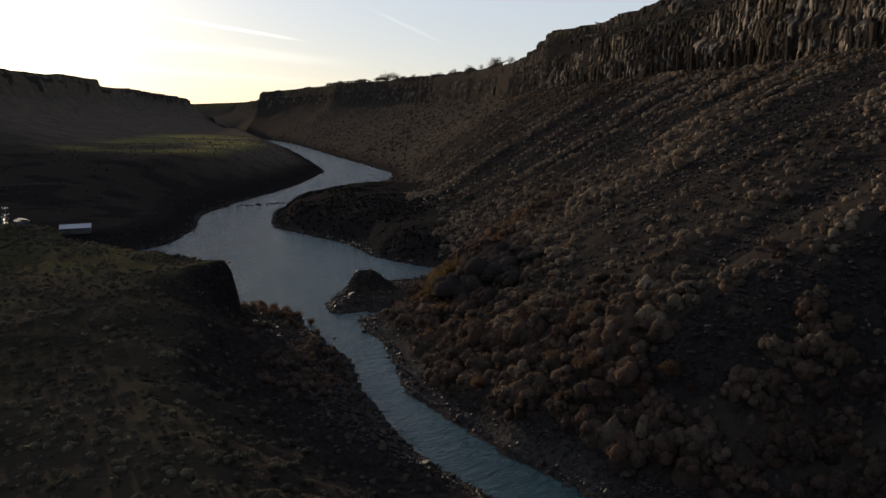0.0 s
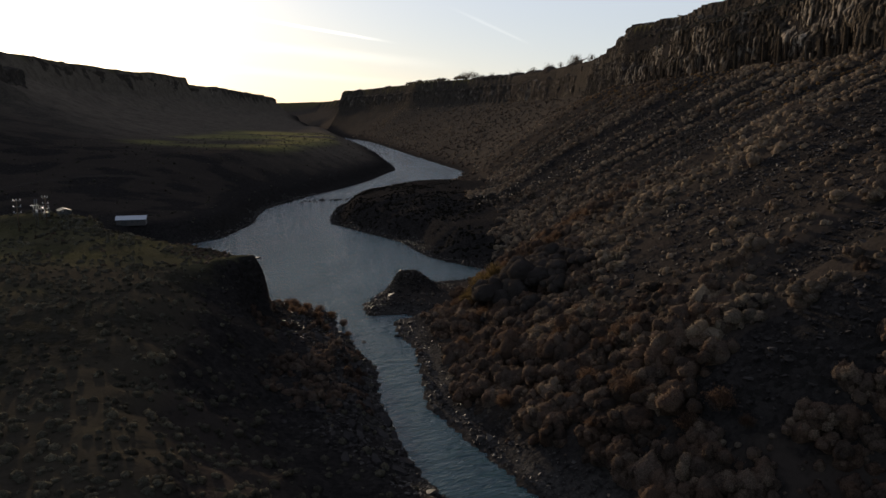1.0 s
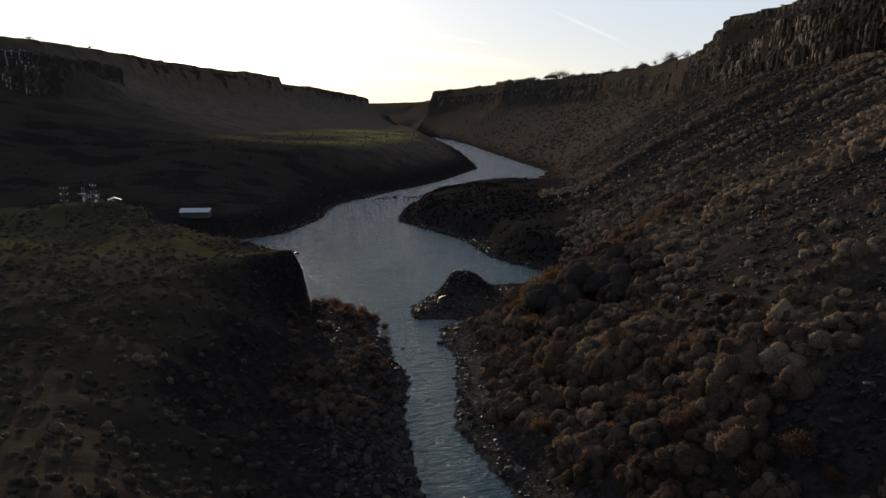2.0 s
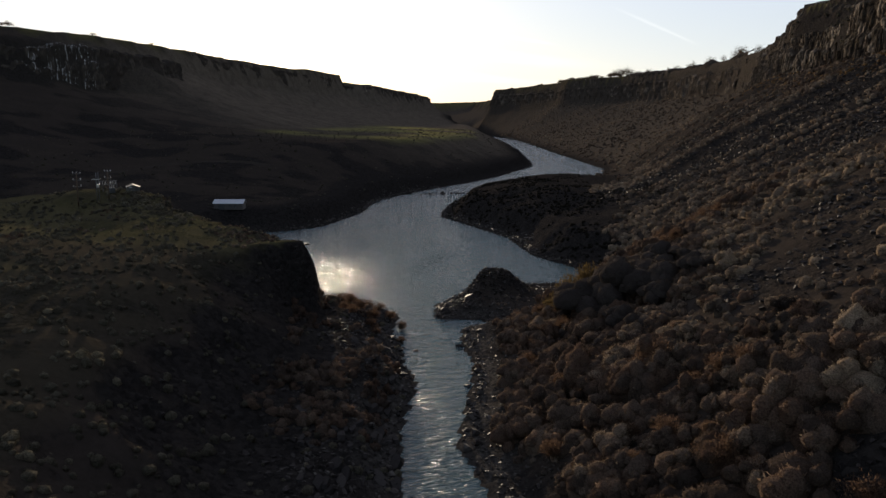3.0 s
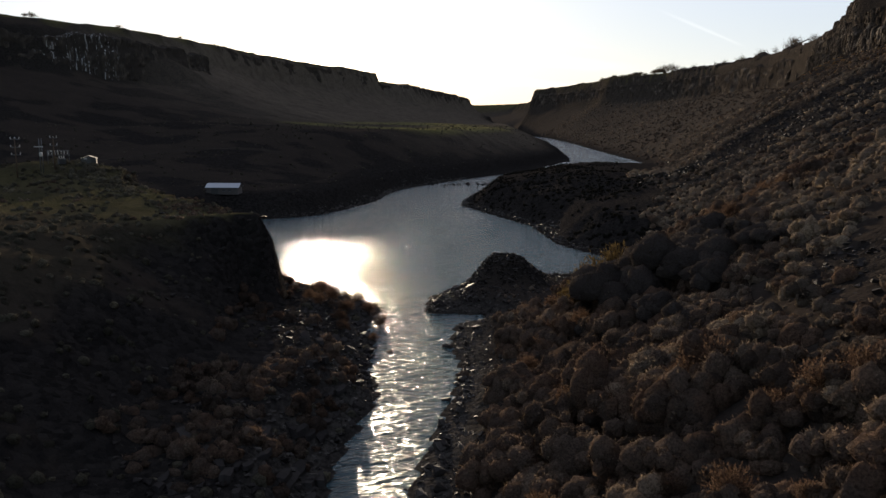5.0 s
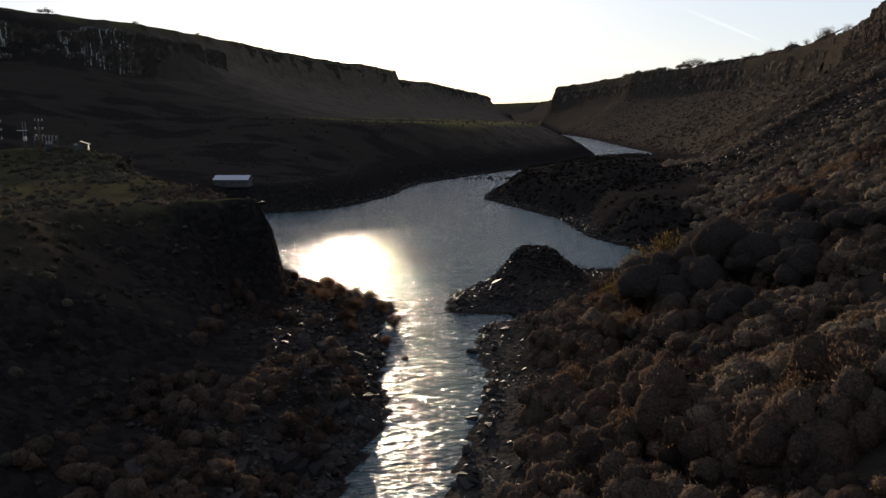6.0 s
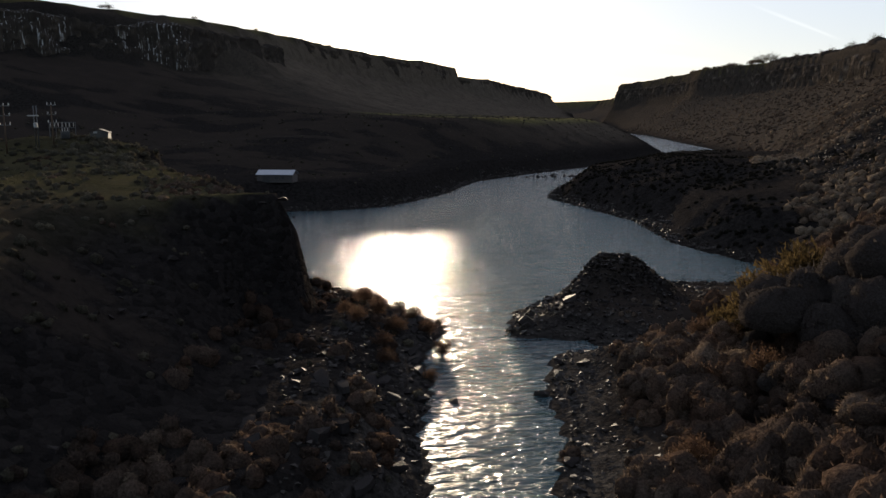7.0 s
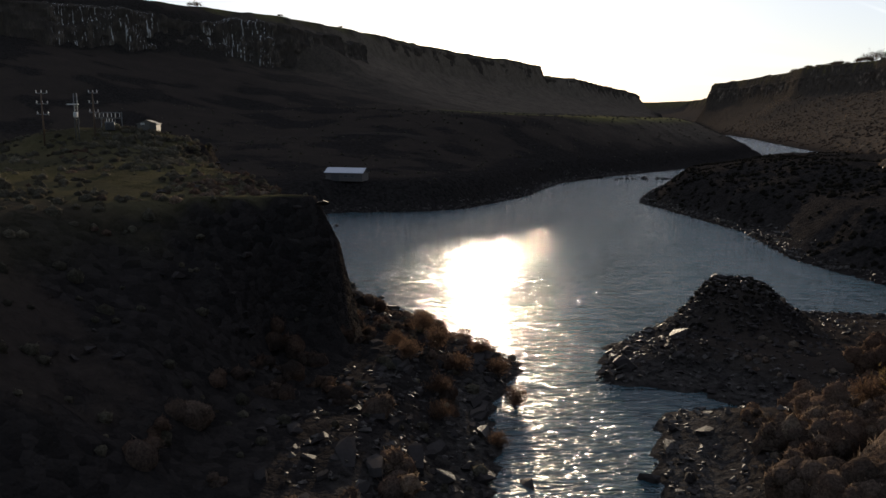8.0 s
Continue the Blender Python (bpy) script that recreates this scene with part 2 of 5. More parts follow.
    if rough:
        calm = ss(d, 0.5, 8)
        z = z + calm * (fbm(x, y, 24, 3, 2.0) * 0.35 + fbm(x, y, 3.4, 3, 9.0) * 0.20)
        z = z + 0.35 * np.abs(fbm(x, y, 2.6, 2, 1.5)) * (1 - ss(d, 12, 22))
        z = z + np.where(out, fbm(x, y, 60, 3, 11.0) * 1.2, 4.0 * fbm(x, y, 110, 4, 13.0) * ss(y, 1250, 1600) * ss(d, 5, 60))
    bed = -0.15 - 2.2 * ss(d, 0, 12)
    edge = 0.25 + 0.5 * ss(d, 0, 2)
    return np.where(wet, bed, np.maximum(z, edge))


# Bare lanes of talus on the right slope: centre, half length along the fall line, half width.
TALUS_LANES = ((30, 352, 58, 38), (58, 170, 46, 20), (47, 120, 17, 8), (100, 212, 30, 12), (95, 400, 34, 14), (20, 455, 40, 16), (72, 118, 18, 7))


def on_point(x, y):
    """The dark flat-topped point, without the slope behind it."""
    return (y > 262 + 8 * fbm(x, y, 14, 2, 6.0)) & (y < 480) & (x < toe_r(y) + 8 + 11 * fbm(x, y, 22, 3, 3.0))


def talus_lane(x, y):
    bare = np.zeros(np.shape(x))
    for cx, cy, length, width in TALUS_LANES:
        u = (x - cx) * 0.97 + (y - cy) * 0.22
        v = (y - cy) * 0.97 - (x - cx) * 0.22
        bare = np.maximum(bare, 1 - ss((u / length) ** 2 + (v / width) ** 2 + 0.45 * fbm(x, y, 26, 3, 17.0), 0.55, 1.15))
    return bare


def scrub_cover(x, y):
    """How much brush grows, 0 to 1: bands down the fall line, bare talus between them."""
    x, y = np.asarray(x, float), np.asarray(y, float)
    dl, dr, rl, rr, wet, inside = plan(x, y)
    right = dr < dl
    band = rows_of(x, y)
    patch = fbm(x, y, 60, 3, 12.0)
    low = 1 - ss(dr, 30, 60)
    cover = ss(1.15 * band * (1 - 0.5 * low) + 0.35 * patch + 0.55 * low + 0.28, -0.10, 0.40)
    cover *= 1 - talus_lane(x, y) * (1 - 0.55 * ss(band, 0.25, 0.6))
    cover = np.where(right, cover * ss(dr, 3, 8), ss(fbm(x, y, 18, 3, 3.3) + 0.45, -0.1, 0.6) * ss(dl, 12, 30))
    cover = np.where(right & on_point(x, y), 0.08, cover)
    cover = np.where(right & (y > 560), np.maximum(cover, 0.85 * ss(y, 560, 700) * ss(dr, 3, 8)), cover)
    cover = np.where(inside, cover, 0.35)
    return np.where(wet, 0, cover)


# ---- mesh helpers ----
def mesh_from(name, verts, tris, material, smooth=False, values=None, normals=None):
    """A mesh from arrays of corners and triangles or quads; values: named numbers for each corner."""
    me = bpy.data.meshes.new(name)
    verts, tris = np.asarray(verts, np.float32), np.asarray(tris, np.int32)
    sides = tris.shape[1]
    me.vertices.add(len(verts))
    me.vertices.foreach_set("co", verts.ravel())
    me.loops.add(tris.size)
    me.loops.foreach_set("vertex_index", tris.ravel())
    me.polygons.add(len(tris))
    me.polygons.foreach_set("loop_start", np.arange(0, tris.size, sides, dtype=np.int32))
    me.polygons.foreach_set("use_smooth", np.full(len(tris), smooth))
    for key, data in (values or {}).items():
        me.attributes.new(key, "FLOAT", "POINT").data.foreach_set("value", np.asarray(data, np.float32))
    me.update()
    me.validate()
    if normals is not None and len(normals) == len(me.vertices):
        me.normals_split_custom_set_from_vertices(normals)
    if material:
        me.materials.append(material)
    return me


def part(name, data, parent, label="", m=None):
    ob = new(name, data)
    ob.parent = parent
    if m is not None:
        ob.matrix_local = m
    return tagged(ob, label) if label else ob


def bm_mesh(name, bm, material, smooth=False):
    me = bpy.data.meshes.new(name)
    for f in bm.faces:
        f.smooth = smooth
    bm.to_mesh(me)
    bm.free()
    me.materials.append(material)
    return me


def box_mesh(name, size, material, bevel=0.02, centre=(0, 0, 0)):
    bm = bmesh.new()
    bmesh.ops.create_cube(bm, size=1.0)
    bmesh.ops.scale(bm, vec=size, verts=bm.verts)
    bmesh.ops.bevel(bm, geom=bm.edges[:], offset=bevel, segments=1, affect="EDGES")
    bmesh.ops.translate(bm, vec=centre, verts=bm.verts)
    return bm_mesh(name, bm, material)


def rod(bm, a, b, r0, r1, sides=6):
    """A tapered rod between two places, added to bm."""
    a, b = Vector(a), Vector(b)
    turn = (b - a).to_track_quat("Z", "Y").to_matrix().to_4x4()
    m = Matrix.Translation((a + b) / 2) @ turn
    bmesh.ops.create_cone(bm, cap_ends=True, segments=sides, radius1=r0, radius2=r1, depth=(b - a).length, matrix=m)


def grid_axis(*runs):
    return np.concatenate([np.arange(a, b, s) for a, b, s in runs] + [[runs[-1][1]]])


def grid_faces(nx, ny):
    i = np.arange(ny - 1)[:, None] * nx + np.arange(nx - 1)[None]
    return np.stack([i, i + 1, i + nx + 1, i + nx], -1).reshape(-1, 4)


# ---- materials ----
def material(name):
    mat = bpy.data.materials.new(name)
    mat.use_nodes = True
    n = Nodes(mat.node_tree)
    shader = n.add("ShaderNodeBsdfPrincipled")
    out = n.add("ShaderNodeOutputMaterial")
    n.link(shader.outputs[0], out.inputs[0])
    return mat, n, shader, out


def ground_material():
    mat, n, sh, _ = material("ground")
    where = n.add("ShaderNodeNewGeometry").outputs["Position"]
    scrub = n.add("ShaderNodeAttribute", attribute_name="scrub").outputs["Fac"]
    shore = n.add("ShaderNodeAttribute", attribute_name="shore").outputs["Fac"]
    green = n.add("ShaderNodeAttribute", attribute_name="meadow").outputs["Fac"]
    fine, broad = n.noise(where, 1.3, 6.0, 0.7), n.noise(where, 0.09, 5.0, 0.6)
    stony = n.noise(where, 0.55, 5.0, 0.65)
    cells = n.add("ShaderNodeTexVoronoi")
    n.put(cells.inputs["Vector"], where)
    cells.inputs["Scale"].default_value = 1.35
    grit = n.add("ShaderNodeTexVoronoi")
    n.put(grit.inputs["Vector"], where)
    grit.inputs["Scale"].default_value = 3.6
    shade = n.add("ShaderNodeSeparateColor")
    n.link(cells.outputs["Color"], shade.inputs[0])
    lumps = n.math("ADD", n.math("MULTIPLY", cells.outputs["Distance"], 0.7), n.math("MULTIPLY", grit.outputs["Distance"], 0.35))
    rock = n.mix(n.math("MULTIPLY", n.math("ADD", fine, shade.outputs[0]), 0.5), rgb(0.005, 0.005, 0.005), rgb(0.034, 0.029, 0.026))
    soil = n.mix(fine, rgb(0.008, 0.007, 0.006), rgb(0.050, 0.040, 0.033))
    soil = n.mix(n.step(broad, 0.40, 0.70, 0.0, 0.7), soil, rgb(0.036, 0.028, 0.023))
    sheer = n.add("ShaderNodeAttribute", attribute_name="steep").outputs["Fac"]
    scrub = n.math("MULTIPLY", scrub, n.math("SUBTRACT", 1.0, sheer))
    veg = n.step(n.math("ADD", scrub, n.math("MULTIPLY", n.math("SUBTRACT", stony, 0.5), 1.3)), 0.25, 0.75)
    col = n.mix(veg, rock, soil)
    stone = n.mix(stony, rgb(0.020, 0.018, 0.017), rgb(0.080, 0.071, 0.061))
    col = n.mix(n.math("MULTIPLY", shore, n.step(fine, 0.35, 0.6)), col, stone)
    grass = n.mix(fine, rgb(0.060, 0.054, 0.020), rgb(0.240, 0.212, 0.075))
    col = n.mix(n.math("MULTIPLY", green, n.step(broad, 0.3, 0.6, 0.55, 1.0)), col, grass)
    # paler ground on the left wall and far slopes, imitating glare by colour
    glare_lift = n.add("ShaderNodeAttribute", attribute_name="glare_lift").outputs["Fac"]
    glare_tint = n.mix(fine, rgb(0.085, 0.067, 0.050), rgb(0.200, 0.160, 0.118))
    col = n.mix(n.math("MULTIPLY", glare_lift, n.step(n.math("ADD", stony, broad), 0.75, 1.15, 0.5, 1.0)), col, glare_tint)
    n.link(col, sh.inputs["Base Color"])
    sh.inputs["Roughness"].default_value = 1.0
    sh.inputs["Specular IOR Level"].default_value = 0.0
    stones = n.math("MULTIPLY", lumps, n.step(veg, 0.0, 1.0, -1.3, -0.12))
    n.link(n.bump(n.math("ADD", n.math("ADD", fine, n.math("MULTIPLY", stony, 0.6)), stones), 0.7, 0.5), sh.inputs["Normal"])
    return mat


def cliff_material():
    mat, n, sh, _ = material("basalt")
    where = n.add("ShaderNodeNewGeometry").outputs["Position"]
    stain = n.add("ShaderNodeAttribute", attribute_name="stain").outputs["Fac"]
    tall = n.scaled(where, (1.0, 1.0, 0.36))
    a, b, c = n.noise(tall, 0.42, 7.0, 0.72), n.noise(where, 0.06, 4.0), n.noise(where, 1.6, 5.0, 0.7)
    tone = n.add("ShaderNodeAttribute", attribute_name="tone").outputs["Fac"]
    face = n.math("ADD", n.math("MULTIPLY", tone, 0.85), n.math("MULTIPLY", a, 0.65))
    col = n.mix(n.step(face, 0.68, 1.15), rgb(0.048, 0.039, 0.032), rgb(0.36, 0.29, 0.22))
    col = n.mix(n.math("MULTIPLY", n.step(b, 0.42, 0.56), 0.85), col, rgb(0.030, 0.024, 0.018))
    crack = n.noise(n.scaled(where, (1.3, 1.3, 0.24)), 1.0, 6.0, 0.75)
    col = n.mix(n.step(crack, 0.42, 0.47, 0.9, 0.0), col, rgb(0.010, 0.008, 0.007))
    col = n.mix(n.math("MULTIPLY", n.step(c, 0.56, 0.70), 0.5), col, rgb(0.15, 0.085, 0.035))
    # darker stone: paints shade onto the left and far walls, also darkens the rim
    darkening = n.add("ShaderNodeAttribute", attribute_name="darkening").outputs["Fac"]
    col = n.mix(n.math("MULTIPLY", darkening, 0.85), col, n.mix(a, rgb(0.012, 0.010, 0.009), rgb(0.060, 0.050, 0.042)))
    runs = n.noise(n.scaled(where, (0.75, 0.75, 0.055)), 1.0, 3.0, 0.55)
    col = n.mix(n.math("MULTIPLY", stain, n.step(runs, 0.58, 0.68)), col, rgb(0.33, 0.32, 0.31))
    n.link(col, sh.inputs["Base Color"])
    sh.inputs["Roughness"].default_value = 1.0
    sh.inputs["Specular IOR Level"].default_value = 0.0
    n.link(n.bump(n.math("ADD", n.math("MULTIPLY", a, 0.8), c), 0.8, 0.6), sh.inputs["Normal"])
    return mat


def stone_material(name, dark, light, gloss=0.07):
    mat, n, sh, _ = material(name)
    where = n.add("ShaderNodeNewGeometry").outputs["Position"]
    one = n.add("ShaderNodeNewGeometry").outputs["Random Per Island"]
    own = n.add("ShaderNodeObjectInfo").outputs["Random"]
    fine = n.noise(where, 2.4, 6.0, 0.7)
    tone = n.math("ADD", n.math("MULTIPLY", fine, 0.6), n.math("MULTIPLY", n.math("FRACT", n.math("ADD", one, own)), 0.45))
    n.link(n.mix(tone, rgb(*dark), rgb(*light)), sh.inputs["Base Color"])
    sh.inputs["Roughness"].default_value = 0.6
    sh.inputs["Specular IOR Level"].default_value = gloss
    n.link(n.bump(fine, 0.7, 0.15), sh.inputs["Normal"])
    return mat


def leaf_material(name, stops, rust=0.0):
    """Brush: its colour by the plant's own tone, with light passing through thin twigs."""
    mat, n, sh, out = material(name)
    tone = n.add("ShaderNodeAttribute", attribute_name="tone").outputs["Fac"]
    one = n.add("ShaderNodeNewGeometry").outputs["Random Per Island"]
    ramp = n.add("ShaderNodeValToRGB")
    ramp.color_ramp.elements[0].position, ramp.color_ramp.elements[0].color = 0.0, rgb(*stops[0])
    ramp.color_ramp.elements[1].position, ramp.color_ramp.elements[1].color = 1.0, rgb(*stops[-1])
    for k, c in enumerate(stops[1:-1]):
        ramp.color_ramp.elements.new((k + 1) / (len(stops) - 1)).color = rgb(*c)
    n.link(n.math("ADD", n.math("MULTIPLY", tone, 0.8), n.math("MULTIPLY", one, 0.2)), ramp.inputs[0])
    where = n.add("ShaderNodeNewGeometry").outputs["Position"]
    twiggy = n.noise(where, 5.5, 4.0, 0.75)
    patch = n.step(n.noise(where, 0.22, 3.0, 0.6), 0.46, 0.60, 0.0, rust)
    hue = n.mix(patch, ramp.outputs[0], rgb(0.185, 0.108, 0.070))
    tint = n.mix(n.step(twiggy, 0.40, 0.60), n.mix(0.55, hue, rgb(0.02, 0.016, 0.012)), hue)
    n.link(tint, sh.inputs["Base Color"])
    billow = n.noise(where, 1.5, 3.0, 0.6, 0.4)
    n.link(n.bump(n.math("ADD", n.math("MULTIPLY", billow, 1.0), n.math("MULTIPLY", twiggy, 0.22)), 1.0, 0.75), sh.inputs["Normal"])
    sh.inputs["Roughness"].default_value = 0.95
    sh.inputs["Specular IOR Level"].default_value = 0.0
    thin = n.add("ShaderNodeBsdfTranslucent")
    n.link(tint, thin.inputs[0])
    both = n.add("ShaderNodeMixShader")
    both.inputs[0].default_value = 0.42
    n.link(sh.outputs[0], both.inputs[1])
    n.link(thin.outputs[0], both.inputs[2])
    n.link(both.outputs[0], out.inputs[0])
    return mat


def water_material():
    mat, n, sh, _ = material("river_water")
    where = n.add("ShaderNodeNewGeometry").outputs["Position"]
    swell = n.noise(n.scaled(where, (0.15, 0.52, 1), radians(-34)), 1.0, 2.0, 0.5, 0.9)
    chop = n.noise(n.scaled(where, (0.6, 1.7, 1), radians(-40)), 1.0, 3.0, 0.6, 0.8)
    drift = n.noise(n.scaled(where, (0.05, 0.014, 1), radians(12)), 1.0, 4.0, 0.6, 1.2)
    n.link(n.mix(drift, rgb(0.009, 0.028, 0.036), rgb(0.024, 0.056, 0.064)), sh.inputs["Base Color"])
    n.link(n.math("ADD", n.step(drift, 0.35, 0.7, 0.06, 0.10), n.math("MULTIPLY", n.add("ShaderNodeAttribute", attribute_name="swift").outputs["Fac"], 0.03)), sh.inputs["Roughness"])
    sh.inputs["IOR"].default_value = 1.33
    level = n.math("ADD", n.math("MULTIPLY", swell, 1.0), n.math("MULTIPLY", chop, 0.45))
    swift = n.add("ShaderNodeAttribute", attribute_name="swift").outputs["Fac"]
    bump = n.add("ShaderNodeBump")
    n.link(level, bump.inputs["Height"])
    n.link(n.step(swift, 0.0, 1.0, 0.95, 1.0), bump.inputs["Strength"])
    bump.inputs["Distance"].default_value = WAVES
    n.link(bump.outputs[0], sh.inputs["Normal"])
    return mat


def plain_material(name, colour, roughness, metal=0.0, grain=3.0, vary=0.35):
    mat, n, sh, _ = material(name)
    where = n.add("ShaderNodeTexCoord").outputs["Object"]
    fine = n.noise(where, grain, 5.0, 0.65)
    dark = tuple(c * (1 - vary) for c in colour)
    n.link(n.mix(fine, rgb(*dark), rgb(*colour)), sh.inputs["Base Color"])
    sh.inputs["Roughness"].default_value, sh.inputs["Metallic"].default_value = roughness, metal
    if roughness > 0.85:
        sh.inputs["Specular IOR Level"].default_value = 0.0
    n.link(n.bump(fine, 0.3, 0.02), sh.inputs["Normal"])
    return mat


WAVES = 0.9
GROUND, CLIFF, WATER = ground_material(), cliff_material(), water_material()
SHORE_STONE = stone_material("shore_stone", (0.014, 0.012, 0.011), (0.082, 0.070, 0.060))
TALUS_STONE = stone_material("talus_stone", (0.006, 0.005, 0.005), (0.048, 0.040, 0.036), 0.03)
SLAB = stone_material("slab_stone", (0.012, 0.011, 0.011), (0.056, 0.049, 0.045), 0.0)
SAGE = leaf_material("sagebrush", [(0.032, 0.026, 0.023), (0.185, 0.146, 0.112), (0.410, 0.312, 0.215), (0.35, 0.245, 0.15)], 0.35)
GREY_SAGE = leaf_material("grey_sagebrush", [(0.060, 0.054, 0.040), (0.155, 0.136, 0.098), (0.28, 0.235, 0.155)])
RUSSET = leaf_material("russet_willow", [(0.055, 0.033, 0.024), (0.110, 0.066, 0.045), (0.175, 0.112, 0.070)])
BANK = leaf_material("bank_brush", [(0.042, 0.032, 0.027), (0.155, 0.112, 0.086), (0.38, 0.285, 0.20)], 0.45)
THICKET = leaf_material("grey_thicket", [(0.034, 0.029, 0.028), (0.085, 0.071, 0.064), (0.16, 0.13, 0.105)])
# colours lowered so that the point's brush looks shaded where its tips catch sun
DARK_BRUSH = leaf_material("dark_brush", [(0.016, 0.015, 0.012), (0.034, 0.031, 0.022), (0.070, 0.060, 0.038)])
GOLD_GRASS = leaf_material("golden_grass", [(0.085, 0.050, 0.024), (0.235, 0.140, 0.060), (0.34, 0.215, 0.095)])
TWIG = leaf_material("bare_twigs", [(0.055, 0.042, 0.030), (0.10, 0.075, 0.05)])
OLIVE = leaf_material("olive_willow", [(0.040, 0.028, 0.012), (0.090, 0.062, 0.026), (0.16, 0.110, 0.045)])
BARK = plain_material("bark", (0.10, 0.075, 0.055), 0.95, 0, 8)

# ---- ground, water, cliffs ----
def build_ground():
    xs = grid_axis((-4700, -1200, 70), (-1200, -680, 16), (-680, -420, 7), (-420, -160, 6), (-160, -100, 2.2), (-100, 60, 1.6),
                   (60, 170, 2.6), (170, 400, 9), (400, 1200, 45), (1200, 4600, 130))
    ys = grid_axis((-700, 30, 14), (30, 80, 3), (80, 290, 1.7), (290, 480, 3), (480, 800, 6), (800, 1300, 9), (1300, 2200, 16), (2200, 4900, 45))
    gx, gy = np.meshgrid(xs, ys)
    gx, gy = gx.ravel(), gy.ravel()
    z = height(gx, gy)
    dl, dr, rl, rr, wet, inside = plan(gx, gy)
    d = np.minimum(dl, dr)
    shore = (1 - ss(d + fbm(gx, gy, 12, 3, 4.0) * 4, 2, 7)) * (~wet) * (1 - 0.85 * ss(gy, 245, 275))
    slope_y, slope_x = np.gradient(z.reshape(len(ys), len(xs)), ys, xs)
    steep = ss(np.hypot(slope_x, slope_y).ravel(), 0.6, 1.0)
    meadow = ss(gy, 520, 600) * (1 - ss(gy, 950, 1100)) * (dl < dr) * ss(z, 23, 27) * (1 - ss(z, 30.5, 33.5)) * ss(fbm(gx, gy, 70, 3, 5.0), -0.8, 0.0)
    lea = ss(fbm(gx, gy, 30, 3, 8.0) + 1.3 * ss(gy - 0.25 * gx, 175, 205), 0.1, 0.9)
    meadow = np.maximum(meadow, (0.06 + 0.18 * lea) * (dl < dr) * (1 - ss(gy, 225, 240)) * ss(z, 13, 16) * (1 - ss(z, 24, 26)) * ss(gy, 20, 60))
    meadow = np.maximum(meadow, 0.5 * (~inside))
    # how strongly the ground is paled for the glare over it
    glare_lift = np.where(dl < dr, 0.55 * ss(gy, 430, 760) * ss(dl, 8, 40), 0.22 * ss(gy, 560, 800) * ss(dr, 5, 20)) * inside * (1 - 0.7 * meadow)
    me = mesh_from("ground", np.stack([gx, gy, z], 1), grid_faces(len(xs), len(ys)), GROUND, True,
                   {"scrub": scrub_cover(gx, gy), "shore": shore, "meadow": meadow * (1 - steep), "steep": steep, "glare_lift": glare_lift})
    tagged(new("ground", me), "dry canyon ground with brown scrub slopes and dark basalt talus", "ground", kind="structure")


def build_water():
    xs = grid_axis((-1300, -300, 50), (-300, 300, 12))
    ys = grid_axis((-600, 900, 20), (900, 3500, 100))
    gx, gy = np.meshgrid(xs, ys)
    me = mesh_from("river", np.stack([gx.ravel(), gy.ravel(), 0 * gx.ravel()], 1), grid_faces(len(xs), len(ys)), WATER, True,
                   {"swift": 1 - ss(gy.ravel(), 195, 235)})
    tagged(new("water", me), "blue-grey rippled river winding through the canyon", "river", kind="structure")


def resample(line, step):
    seg = np.hypot(*np.diff(line, axis=0).T)
    s = np.r_[0, np.cumsum(seg)]
    t = np.arange(0, s[-1], step)
    pts = np.stack([np.interp(t, s, line[:, k]) for k in (0, 1)], 1)
    k = max(3, int(24 / step)) | 1
    pad = np.concatenate([np.repeat(pts[:1], k // 2, 0), pts, np.repeat(pts[-1:], k // 2, 0)])
    return np.stack([np.convolve(pad[:, c], np.ones(k) / k, "valid") for c in (0, 1)], 1), t


def cliff_line(line, step, y0, y1, side, tier):
    """Stations along a cliff's foot in plan and their outward normals. side: +1 where the canyon lies to the left."""
    pts, s = resample(line, step)
    go = np.gradient(pts, axis=0)
    out = np.stack([-go[:, 1], go[:, 0]], 1) / np.hypot(*go.T)[:, None] * side
    keep = (pts[:, 1] > y0) & (pts[:, 1] < y1)
    pts, out, s = pts[keep], out[keep], s[keep]
    return pts + out * tier(pts[:, 1])[:, None], out, s


